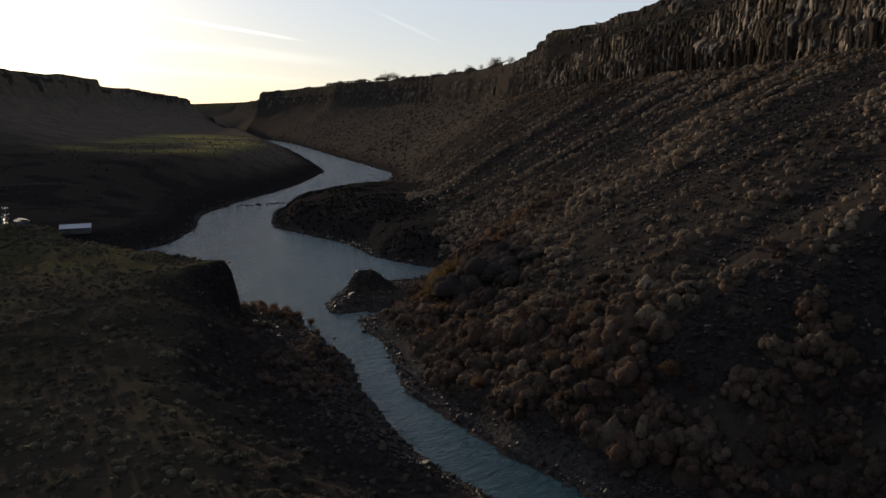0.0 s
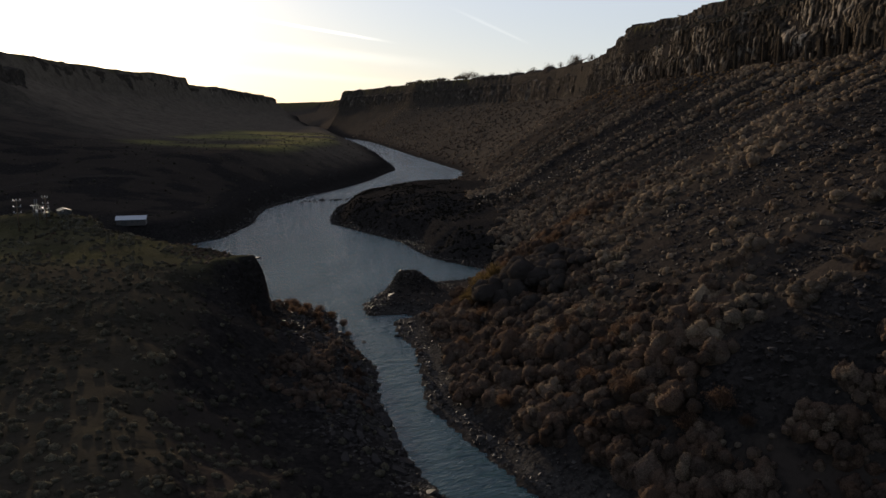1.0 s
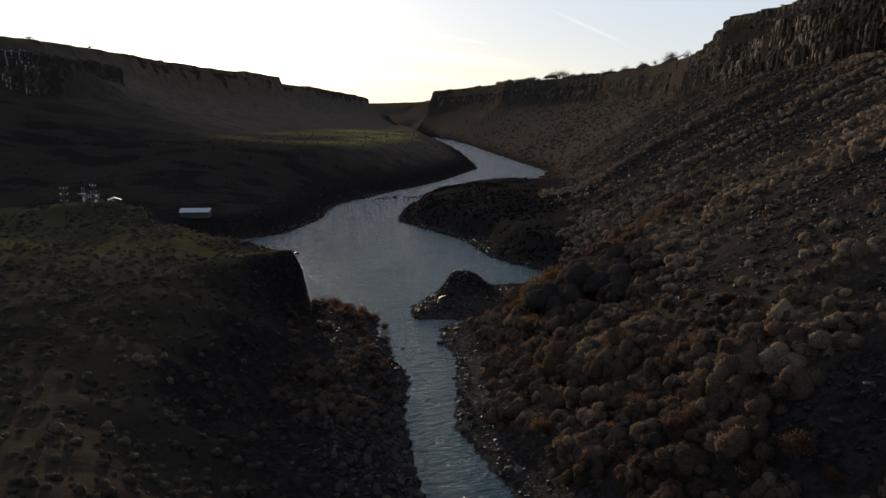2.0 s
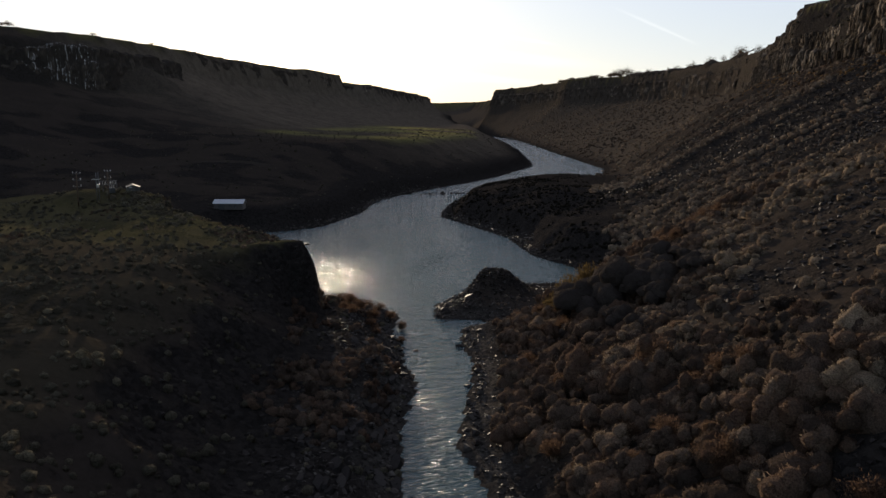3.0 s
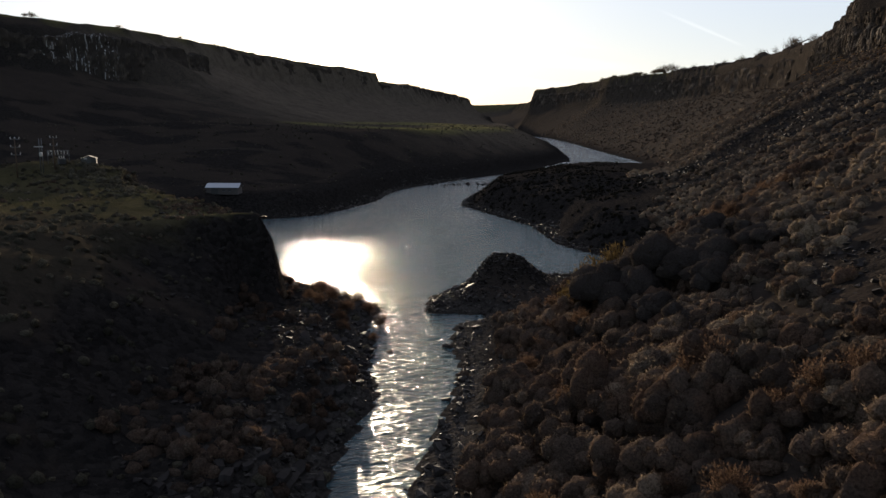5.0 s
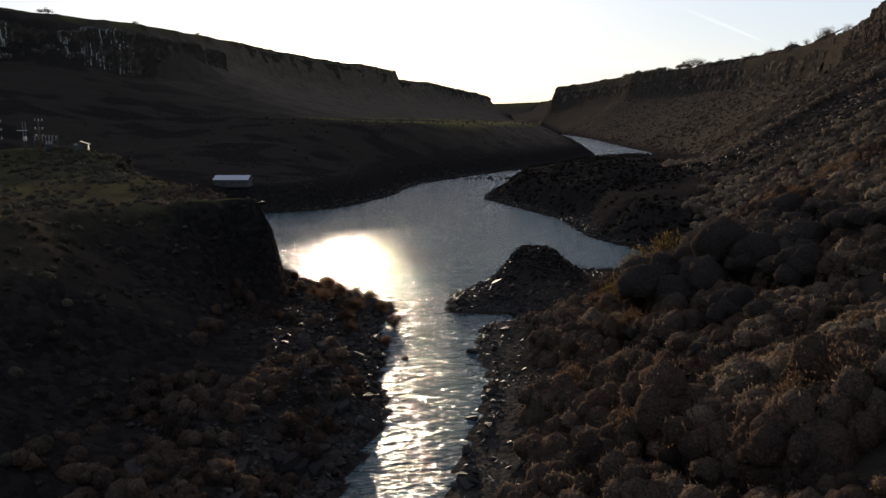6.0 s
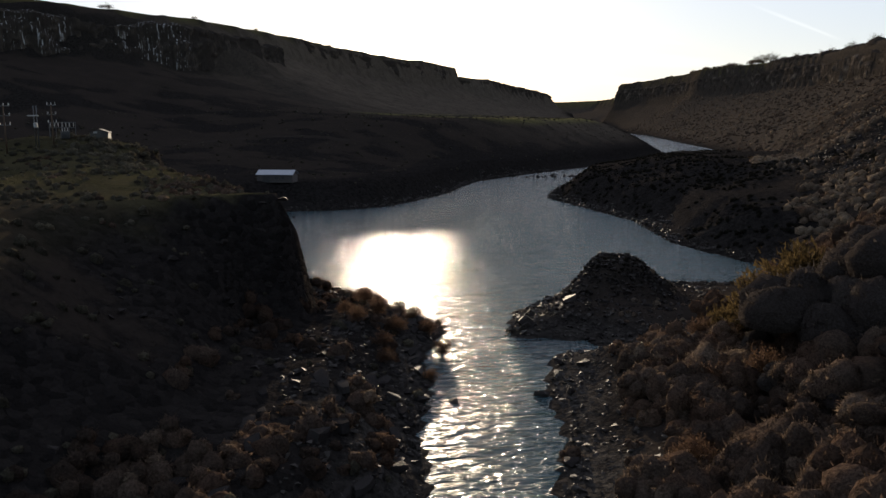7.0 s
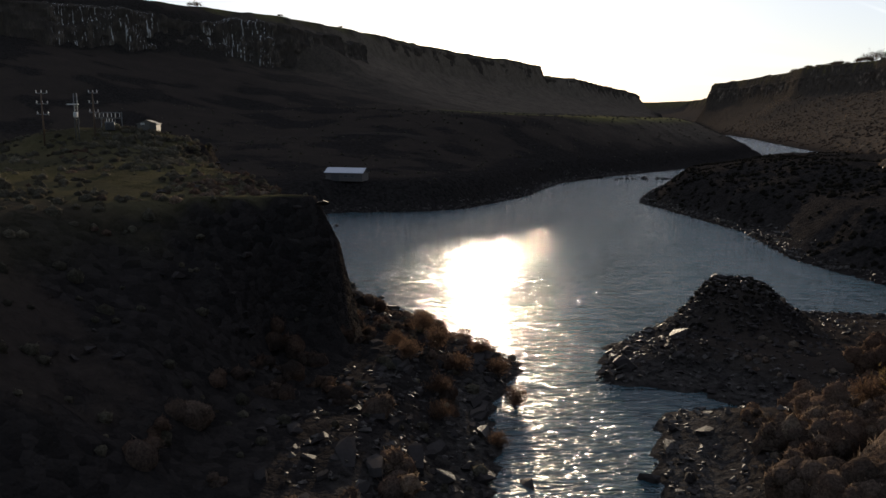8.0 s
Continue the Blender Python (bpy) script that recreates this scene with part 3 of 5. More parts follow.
def build_cliff(name, label, foot, out, s, low, high, rows, column, seed, jut, stain=None, darkening=0.0):
    """A wall of basalt columns: buttresses, columns of uneven depth, broken tops and ledges."""
    r = np.random.RandomState(seed)
    n = len(foot)
    cell = np.floor((s + 1.2 * fbm(s, 0 * s, 11, 2, seed)) / column).astype(int)
    cell -= cell.min()
    depth, crown, split = r.rand(cell.max() + 1), r.rand(cell.max() + 1), r.rand(cell.max() + 1)
    big = fbm(s, 0 * s + seed, 34, 3, seed) * jut
    v = np.linspace(0, 1, rows)
    base = height(foot[:, 0], foot[:, 1], False)
    zlow = np.minimum(low - 7, base - 4)
    ztop = high + (crown[cell] - 0.6) * 1.8 + fbm(s, 0 * s, 40, 3, seed + 5) * 2.5
    pos, paint = np.zeros((rows, n, 3)), np.zeros((rows, n))
    edge = ((s + 1.2 * fbm(s, 0 * s, 11, 2, seed)) / column) % 1.0
    bulge = np.sqrt(np.clip(1 - (2 * edge - 1) ** 2, 0, 1)) * 0.10 * min(column, 3.5)
    for k in range(rows):
        z = zlow + (ztop - zlow) * v[k]
        block = np.floor(z / (1.0 + 2.4 * split[cell]) + 7 * crown[cell]).astype(int)
        chip = TABLE[(cell * 7 + seed) % 256, (block * 13) % 256]
        inset = big + bulge + (depth[cell] - 0.5) * 1.0 + (chip - 0.5) * 1.3 - 2.6 * v[k]
        inset += fbm(s, z, 6, 3, seed + 2) * 0.35 + fbm(s, z * 0.3, 17, 3, seed + 9) * 0.9
        inset -= 2.4 * ss(v[k] + 0.22 * fbm(s, 0 * s, 30, 3, seed + 4), 0.52, 0.60)
        if k == rows - 1:
            inset -= 7
        pos[k, :, 0], pos[k, :, 1] = foot[:, 0] + out[:, 0] * inset, foot[:, 1] + out[:, 1] * inset
        pos[k, :, 2] = z if k < rows - 1 else ztop - 0.4
        paint[k] = 0.62 * chip + 0.38 * depth[cell]
    values = {"tone": paint.ravel(), "stain": np.tile(stain if stain is not None else 0 * s, rows), "darkening": np.tile(0 * s + darkening, rows)}
    me = mesh_from(name, pos.reshape(-1, 3), grid_faces(n, rows), CLIFF, False, values)
    return tagged(new(name, me), label, "cliff", kind="structure")


def build_columns(cliff, foot, out, s, y0, y1, count, low, high):
    """Single basalt columns standing proud of a cliff, as parts of it."""
    r = np.random.RandomState(91)
    shapes = []
    for k in range(8):
        bm = bmesh.new()
        bmesh.ops.create_cone(bm, cap_ends=True, segments=6, radius1=1.05, radius2=0.9, depth=1.0, matrix=Matrix.Translation((0, 0, 0.5)))
        for v in bm.verts:
            v.co.x *= 0.75 + 0.5 * r.rand()
            v.co.y *= 0.75 + 0.5 * r.rand()
            v.co.z += 0.10 * (r.rand() - 0.5) * (v.co.z > 0.5)
        me = bm_mesh("column", bm, CLIFF)
        me.attributes.new("stain", "FLOAT", "POINT")
        me.attributes.new("tone", "FLOAT", "POINT").data.foreach_set("value", np.full(len(me.vertices), 0.12 + 0.36 * r.rand(), np.float32))
        shapes.append(me)
    inside = np.flatnonzero((foot[:, 1] > y0) & (foot[:, 1] < y1))
    for k in r.choice(inside, count):
        push = 0.1 + 0.8 * r.rand()
        p = foot[k] + out[k] * push
        base = min(low, float(height(p[0], p[1], False))) - 2
        tall = (high - base) * (0.12 + 0.34 * r.rand() ** 2)
        wide = 0.5 + 0.8 * r.rand()
        part("column", shapes[r.randint(8)], cliff, "", pose(p[0], p[1], base, r.uniform(-3, 3), r.uniform(-3, 3), r.uniform(0, 360)) @ Matrix.Diagonal((wide, wide, tall, 1)))


def build_cliffs():
    f, o, s = cliff_line(RIM_R, 0.42, 110, 1000, 1, lambda y: tier_r(y) + 1.5)
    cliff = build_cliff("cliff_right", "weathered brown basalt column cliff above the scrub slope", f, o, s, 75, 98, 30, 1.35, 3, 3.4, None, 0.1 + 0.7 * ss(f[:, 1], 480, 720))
    build_columns(cliff, f, o, s, 230, 560, 150, 75, 97)
    f, o, s = cliff_line(RIM_R, 0.8, 60, 1000, 1, lambda y: 6 + 0 * y)
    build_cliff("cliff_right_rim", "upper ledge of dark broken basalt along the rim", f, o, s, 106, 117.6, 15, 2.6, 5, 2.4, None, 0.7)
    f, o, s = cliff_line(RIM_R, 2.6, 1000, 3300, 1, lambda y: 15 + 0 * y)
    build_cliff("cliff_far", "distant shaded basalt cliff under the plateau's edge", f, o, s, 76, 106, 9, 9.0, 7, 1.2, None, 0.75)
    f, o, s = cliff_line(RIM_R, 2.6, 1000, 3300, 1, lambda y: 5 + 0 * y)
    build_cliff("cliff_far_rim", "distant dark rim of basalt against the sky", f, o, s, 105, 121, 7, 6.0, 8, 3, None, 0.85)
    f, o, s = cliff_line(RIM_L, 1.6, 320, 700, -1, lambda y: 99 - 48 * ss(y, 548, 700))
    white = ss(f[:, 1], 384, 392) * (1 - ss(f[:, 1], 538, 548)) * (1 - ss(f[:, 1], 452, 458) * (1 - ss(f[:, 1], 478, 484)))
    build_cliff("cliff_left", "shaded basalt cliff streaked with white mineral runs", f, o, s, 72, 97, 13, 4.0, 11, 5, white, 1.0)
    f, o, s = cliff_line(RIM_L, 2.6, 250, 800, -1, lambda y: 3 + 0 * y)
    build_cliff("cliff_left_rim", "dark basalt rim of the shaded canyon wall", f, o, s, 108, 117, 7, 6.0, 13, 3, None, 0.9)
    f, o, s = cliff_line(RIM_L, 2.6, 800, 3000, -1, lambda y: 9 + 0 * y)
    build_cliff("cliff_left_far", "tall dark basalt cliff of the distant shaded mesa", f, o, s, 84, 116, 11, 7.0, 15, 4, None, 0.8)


build_ground()
build_water()
build_cliffs()

# ---- brush ----
def core(seed, level):
    """The closed lumpy heart of a bush, radius 1, foot at 0."""
    bm = bmesh.new()
    bmesh.ops.create_icosphere(bm, subdivisions=level, radius=1.0)
    for v in bm.verts:
        p = v.co.copy()
        v.co *= 0.80 + 0.26 * noise.noise(p * 1.5 + Vector((seed * 3.1, 0, 7))) + 0.10 * noise.noise(p * 3.0 + Vector((0, seed, 2)))
        v.co.z = v.co.z * 0.8 + 0.10
    bmesh.ops.delete(bm, geom=[v for v in bm.verts if v.co.z < -0.30], context="VERTS")
    bmesh.ops.triangulate(bm, faces=bm.faces[:])
    bm.verts.index_update()
    verts = np.array([v.co[:] for v in bm.verts])
    tris = np.array([[v.index for v in f.verts] for f in bm.faces])
    bm.free()
    return verts, tris


def bush_shape(seed, level, fuzz, reach=0.16, lobes=1):
    """A rounded bush of one or more lobes: a lumpy heart under a coat of small leaf clumps and sprigs."""
    r = np.random.RandomState(seed)
    V, T, N, own, base = [], [], [], [], 0
    for k in range(lobes):
        verts, tris = core(seed + 31 * k, level if k == 0 else max(2, level - 1))
        size = 0.92 if k == 0 else 0.26 + 0.34 * r.rand() ** 1.5
        a, far = r.uniform(0, 6.28), 0.0 if k == 0 else 0.35 + 0.62 * r.rand()
        up = 0.0 if k == 0 else 0.72 * math.sqrt(max(0.0, 1.0 - far * far)) * r.uniform(0.55, 1.0)
        N.append(verts / (np.linalg.norm(verts, axis=1, keepdims=True) + 1e-6))
        V.append(verts * size * (1, 0.8 + 0.35 * r.rand(), 0.8 + 0.55 * r.rand()) + (far * math.cos(a), far * math.sin(a), up))
        T.append(tris + base)
        own.append(np.full(len(verts), r.normal(0, 0.09)))
        base += len(verts)
    verts, tris, N, own = np.concatenate(V), np.concatenate(T), np.concatenate(N), np.concatenate(own)
    # leaf clumps anywhere on the heart's faces, each lit as the rounded mass that it belongs to
    face = tris[r.randint(len(tris), size=fuzz)]
    w = r.dirichlet((1, 1, 1), fuzz)[:, :, None]
    P, n = (verts[face] * w).sum(1), (N[face] * w).sum(1)
    n /= np.linalg.norm(n, axis=1, keepdims=True)
    hair = (np.arange(fuzz) % 5 > 1)[:, None]  # thin twigs stand off the mass, broader leaf clumps lie on it
    out = n * np.where(hair, r.uniform(0.5, 1.1, (fuzz, 1)), r.uniform(-0.1, 0.7, (fuzz, 1))) + r.normal(0, 0.45, (fuzz, 3)) + (0, 0, 0.18)
    out /= np.linalg.norm(out, axis=1, keepdims=True)
    side = np.cross(out, n + r.normal(0, 0.3, (fuzz, 3)))
    side /= np.linalg.norm(side, axis=1, keepdims=True)
    size = reach * (0.45 + r.rand(fuzz, 1))
    P = P + n * size * 0.25
    A, B, C = P - side * size * np.where(hair, 0.12, 0.38), P + side * size * np.where(hair, 0.12, 0.38), P + out * size * np.where(hair, 1.7, 1.0)
    turned = (np.cross(B - A, C - A) * n).sum(1) < 0
    A[turned], B[turned] = B[turned].copy(), A[turned].copy()
    extra = np.stack([A, B, C], 1).reshape(-1, 3)
    more = np.arange(fuzz * 3).reshape(-1, 3) + len(verts)
    lit = np.repeat(n + r.normal(0, 0.34, (fuzz, 3)), 3, 0)
    lit = np.concatenate([N, lit])
    lit /= np.linalg.norm(lit, axis=1, keepdims=True)
    # hearts toned darker than the coat, imitating shade inside the bush and lit rims
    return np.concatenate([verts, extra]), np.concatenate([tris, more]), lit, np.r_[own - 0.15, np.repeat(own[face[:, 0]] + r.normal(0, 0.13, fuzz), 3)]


def spread_shapes(shapes, where, size, turn, tall, tone, rng):
    """Many copies of a few shapes, as one set of corners and triangles, with a tone for each corner."""
    V, T, C, L, base = [], [], [], [], 0
    kind = rng.randint(len(shapes), size=len(where))
    for k, (verts, tris, lit, own) in enumerate(shapes):
        at = np.flatnonzero(kind == k)
        if not len(at):
            continue
        c, s = np.cos(turn[at])[:, None], np.sin(turn[at])[:, None]
        x, y, z = verts[:, 0][None], verts[:, 1][None], verts[:, 2][None]
        sz = size[at][:, None]
        p = np.stack([(x * c - y * s) * sz, (x * s + y * c) * sz, z * sz * tall[at][:, None]], -1) + where[at][:, None]
        V.append(p.reshape(-1, 3))
        T.append((tris[None] + (np.arange(len(at)) * len(verts))[:, None, None] + base).reshape(-1, 3))
        C.append(np.clip((tone[at][:, None] + own[None]), 0, 1).ravel())
        if lit is not None:
            u, v, w = lit[:, 0][None], lit[:, 1][None], lit[:, 2][None]
            L.append(np.stack([u * c - v * s, u * s + v * c, w + 0 * c], -1).reshape(-1, 3))
        base += len(at) * len(verts)
    return np.concatenate(V), np.concatenate(T), np.concatenate(C), np.concatenate(L) if L else None


def scatter(count, box, chance, rng):
    """Random places in a box of the plan, kept by a chance from 0 to 1."""
    x = rng.uniform(box[0], box[1], count)
    y = rng.uniform(box[2], box[3], count)
    keep = rng.rand(count) < chance(x, y)
    return x[keep], y[keep]


def plant(name, label, mat, shapes, x, y, size, tone, rng, sink=0.12, tall=None):
    z = height(x, y) - sink * size
    tall = 0.8 + 0.4 * rng.rand(len(x)) if tall is None else tall
    V, T, C, L = spread_shapes(shapes, np.stack([x, y, z], 1), size, rng.uniform(0, 6.3, len(x)), tall, tone, rng)
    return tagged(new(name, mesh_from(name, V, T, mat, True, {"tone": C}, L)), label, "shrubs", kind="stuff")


def on_right(x, y):
    dl, dr, rl, rr, wet, inside = plan(x, y)
    return (dr < dl) & inside & ~wet & (rr > tier_r(y) + 1), dr, rr


def on_left(x, y):
    dl, dr, rl, rr, wet, inside = plan(x, y)
    return (dl < dr) & inside & ~wet, dl, rl


def build_thickets():
    """Large rounded masses of grey leafless brush above the bay."""
    rng = np.random.RandomState(77)
    shapes = [bush_shape(200 + k, 3, 4500, 0.045, 16) for k in range(3)]
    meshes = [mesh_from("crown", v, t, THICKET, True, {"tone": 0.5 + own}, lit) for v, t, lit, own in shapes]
    bm = bmesh.new()
    for k in range(7):
        rod(bm, (0.15 * math.cos(k), 0.15 * math.sin(k), -0.25), (0.5 * math.cos(k * 0.9), 0.5 * math.sin(k * 0.9), 0.45), 0.03, 0.02, 5)
    stems = bm_mesh("stems", bm, BARK, True)
    for x, y, r in ((4.5, 193, 8.0), (11.5, 196, 8.0), (0.0, 199, 5.0), (8.5, 204, 6.6), (15, 205, 5.4), (-2.5, 193, 2.8), (6, 186, 3.6), (13, 189, 4.4), (3.5, 177, 3.0),
                    (18, 198, 4.2), (10.5, 177, 3.6), (16, 181, 3.8), (21, 190, 4.0), (0.5, 184, 2.6), (8, 167, 3.0), (14, 169, 3.4)):
        base = tagged(new("thicket"), "large rounded thicket of grey leafless brush", "thicket", "thickets above the bay")
        part("stems", stems, base)
        part("crown", meshes[rng.randint(3)], base)
        base.matrix_world = pose(x, y, float(height(x, y)) - 0.3, 0, 0, rng.uniform(0, 360)) @ Matrix.Diagonal((r, r, r * 0.85, 1))


def build_brush():
    rng = np.random.RandomState(21)
    billow = [bush_shape(k, 2, 800, 0.070, 8 + k % 4) for k in range(10)]
    puff = [bush_shape(110 + k, 2, 130, 0.12, 3) for k in range(8)]
    plume = [bush_shape(150 + k, 2, 420, 0.075, 4) for k in range(6)]
    soft_small = [bush_shape(330 + k, 2, 110, 0.14, 2) for k in range(6)]
    soft = [bush_shape(300 + k, 2, 1500, 0.060, 9) for k in range(6)]
    middle = [bush_shape(20 + k, 1, 44, 0.12, 1) for k in range(8)]
    coarse = [bush_shape(40 + k, 1, 14, 0.19, 1) for k in range(6)]

    def slope(x, y):
        ok, dr, rr = on_right(x, y)
        ok = ok * (1 - 0.15 * (dr < 27) * (y > 104) * (y < 215))
        return ok * (0.03 + 0.97 * scrub_cover(x, y) ** 1.4) * ~on_point(x, y)

    def cushions(x, y):
        ok, dr, rr = on_right(x, y)
        return ok * (0.02 + 0.98 * scrub_cover(x, y) ** 1.5) * (1 - 0.5 * (1 - ss(dr, 4, 12))) * ~((x < -12) & (y > 203))

    x, y = scatter(3000, (-30, 66, 84, 268), cushions, rng)
    ok, dr, rr = on_right(x, y)
    lump = ss(fbm(x, y, 17, 2, 5.0), -0.35, 0.6)
    low = 1 - ss(dr, 26, 62)
    size = (0.65 + 0.85 * rng.rand(len(x)) ** 1.6 + 1.5 * lump * rng.rand(len(x))) * (0.90 + 0.55 * low) * (0.55 + 0.45 * ss(scrub_cover(x, y), 0.15, 0.6))
    tone = np.clip(0.50 + 0.16 * ss(dr, 30, 60) + 0.26 * fbm(x, y, 16, 3, 6.0) + rng.normal(0, 0.12, len(x)) - 0.12 * low, 0, 0.68)
    tall = 0.85 + 0.45 * rng.rand(len(x))
    big = (size > 1.75) & (y < 215)
    damp = dr + 9 * fbm(x, y, 13, 2, 17.0) + 4 * rng.normal(0, 1, len(x)) < 31
    tall = tall + 0.35 * damp * rng.rand(len(x))
    for name, label, mat, shapes, k in (("sagebrush", "golden-brown rounded sagebrush cushions covering the sunlit talus slope", SAGE, billow, big & ~damp),
                                        ("small_sagebrush", "smaller golden-brown sagebrush crowding the talus slope", SAGE, puff, ~big & ~damp),
                                        ("river_brush", "billowing russet brush crowding the foot of the slope", BANK, billow, big & damp),
                                        ("small_river_brush", "smaller russet and brown brush along the foot of the slope", BANK, plume, ~big & damp)):
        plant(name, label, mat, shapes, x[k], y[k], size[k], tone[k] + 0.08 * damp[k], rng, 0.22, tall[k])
    x, y = scatter(2600, (-24, 66, 84, 268), slope, rng)
    size = 0.35 + 0.5 * rng.rand(len(x)) ** 1.6
    tone = np.clip(0.42 + 0.26 * fbm(x, y, 16, 3, 6.0) + rng.normal(0, 0.14, len(x)), 0, 0.85)
    plant("low_sagebrush", "small sagebrush and dry grass tufts between larger bushes", SAGE, middle, x, y, size, tone, rng, 0.2)

    def bank(x, y):
        ok, dr, rr = on_right(x, y)
        return ok * ss(dr, 5, 9) * (1 - ss(dr, 24, 44)) * ss(fbm(x, y, 14, 3, 31.0), -0.5, 0.2)

    x, y = scatter(480, (-30, 44, 96, 222), bank, rng)
    size = 1.5 + 2.1 * rng.rand(len(x)) ** 1.6
    tone = np.clip(0.40 + 0.6 * fbm(x, y, 12, 2, 9.0) + rng.normal(0, 0.12, len(x)), 0, 0.8)
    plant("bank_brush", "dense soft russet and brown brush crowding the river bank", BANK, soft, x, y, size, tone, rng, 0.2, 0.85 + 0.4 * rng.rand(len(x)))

    def shaded(x, y):
        ok, dl, rl = on_left(x, y)
        return ok * ss(dl, 1.5, 4) * (1 - ss(dl, 22, 30)) * (height(x, y, False) < 6.5) * ss(fbm(x, y, 10, 3, 13.0), -0.7, 0.0) * ss(y - 0.4 * x, 135, 150)

    x, y = rng.normal(-27.5, 3.0, 260), rng.normal(228, 4.0, 260)
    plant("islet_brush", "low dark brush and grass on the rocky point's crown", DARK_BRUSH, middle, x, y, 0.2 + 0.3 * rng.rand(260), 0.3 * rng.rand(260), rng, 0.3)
    x, y = scatter(2300, (-70, -10, 120, 218), shaded, rng)
    size = 0.7 + 1.1 * rng.rand(len(x)) ** 1.5
    tone = np.clip(0.25 + 0.4 * fbm(x, y, 12, 2, 9.0) + rng.normal(0, 0.10, len(x)), 0, 1)
    plant("shelf_brush", "dense dark russet brush on the low river shelf", BANK, soft_small, x, y, size, tone, rng, 0.2)
    x, y = scatter(22000, (-60, 150, 268, 560), slope, rng)
    size = 0.8 + 1.3 * rng.rand(len(x)) ** 1.6
    tone = np.clip(0.58 + 0.30 * fbm(x, y, 30, 3, 6.0) + rng.normal(0, 0.13, len(x)) - 0.22 * ss(y, 380, 520), 0, 1)
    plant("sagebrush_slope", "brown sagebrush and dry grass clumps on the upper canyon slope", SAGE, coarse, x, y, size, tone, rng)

    def point(x, y):
        ok, dr, rr = on_right(x, y)
        return ok * ss(dr, 0.8, 3) * (1 - ss(dr, 50, 70)) * ss(fbm(x, y, 16, 2, 19.0), -0.7, 0.1)

    x, y = scatter(7500, (-112, 5, 264, 560), point, rng)
    size = 0.5 + 0.7 * rng.rand(len(x)) ** 1.6
    # darkest by the water: the shade of the point's face put into the tone
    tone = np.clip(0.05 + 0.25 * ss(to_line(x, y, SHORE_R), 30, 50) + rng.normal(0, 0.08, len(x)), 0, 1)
    plant("point_brush", "low brush toned dark as in shade, covering the point between the river's bends", DARK_BRUSH, coarse, x, y, size, tone, rng)
    x, y = scatter(7500, (66, 165, 50, 268), slope, rng)
    size = 0.7 + 1.0 * rng.rand(len(x)) ** 1.6
    tone = np.clip(0.6 + 0.2 * fbm(x, y, 25, 2, 3.0) + rng.normal(0, 0.15, len(x)), 0, 1)
    plant("sagebrush_upper", "small sagebrush under the foot of the basalt cliff", SAGE, coarse, x, y, size, tone, rng)
    x, y = scatter(13000, (-480, 120, 560, 1750), slope, rng)
    size = 1.2 + 1.7 * rng.rand(len(x)) ** 1.6
    tone = np.clip(0.40 + 0.35 * fbm(x, y, 70, 3, 3.0) + rng.normal(0, 0.18, len(x)), 0, 1)
    plant("distant_brush", "distant brown brush on the canyon slope", SAGE, coarse, x, y, size, tone, rng)

    def ledge(x, y):
        dl, dr, rl, rr, wet, inside = plan(x, y)
        return inside * (dr < dl) * (rr > 6) * (rr < tier_r(y) - 3)

    x, y = scatter(12000, (20, 200, 90, 700), ledge, rng)
    size = 0.7 + 1.0 * rng.rand(len(x)) ** 1.6
    tone = np.clip(0.06 + rng.normal(0, 0.08, len(x)), 0, 1)
    plant("ledge_brush", "dark brush and dry grass on the cliff's ledge", GREY_SAGE, coarse, x, y, size, tone, rng)

    def foot(x, y):
        dl, dr, rl, rr, wet, inside = plan(x, y)
        return inside * (dr < dl) * (rr > tier_r(y) - 1) * (1 - ss(rr - tier_r(y) + 16 * fbm(x, y, 24, 3, 23.0), 10, 36))

    x, y = scatter(15000, (-20, 200, 90, 900), foot, rng)
    size = 0.55 + 0.8 * rng.rand(len(x)) ** 1.6
    tone = np.clip(0.60 + 0.35 * fbm(x, y, 18, 2, 4.0) + rng.normal(0, 0.12, len(x)), 0, 1)
    plant("cliff_foot_grass", "golden dry grass clumps along the cliff's foot", GOLD_GRASS, coarse, x, y, size, tone, rng)

    def bench(x, y):
        ok, dl, rl = on_left(x, y)
        return ok * (0.30 + 0.70 * scrub_cover(x, y))

    x, y = scatter(6500, (-165, 10, 50, 250), bench, rng)
    size = 0.38 + 0.75 * rng.rand(len(x)) ** 1.7
    tone = np.clip(0.52 + 0.30 * fbm(x, y, 14, 3, 6.0) + rng.normal(0, 0.15, len(x)), 0, 1)
    plant("grey_sagebrush", "small grey-green sagebrush dotting the dark bench", GREY_SAGE, coarse, x, y, size, tone, rng)
    x, y = scatter(1900, (-110, 20, 56, 150), bench, rng)
    size = 0.45 + 0.65 * rng.rand(len(x)) ** 1.5
    tone = np.clip(0.55 + 0.35 * fbm(x, y, 14, 3, 6.0) + rng.normal(0, 0.15, len(x)), 0, 1)
    plant("bench_sagebrush", "pale grey rounded sagebrush clustered on the dark bench", GREY_SAGE, middle, x, y, size, tone, rng, 0.2)

    def lip(x, y):
        ok, dl, rl = on_left(x, y)
        return ok * (height(x, y, False) > 15.5) * (0.12 + 0.88 * ss(y + 0.33 * (x + 69), 176, 197)) * ss(fbm(x, y, 9, 2, 41.0), -0.55, 0.25)

    x, y = scatter(3600, (-128, -64, 158, 214), lip, rng)
    size = 0.35 + 0.65 * rng.rand(len(x)) ** 1.6
    tone = np.clip(0.55 + 0.5 * fbm(x, y, 11, 2, 6.0) + rng.normal(0, 0.15, len(x)), 0, 1)
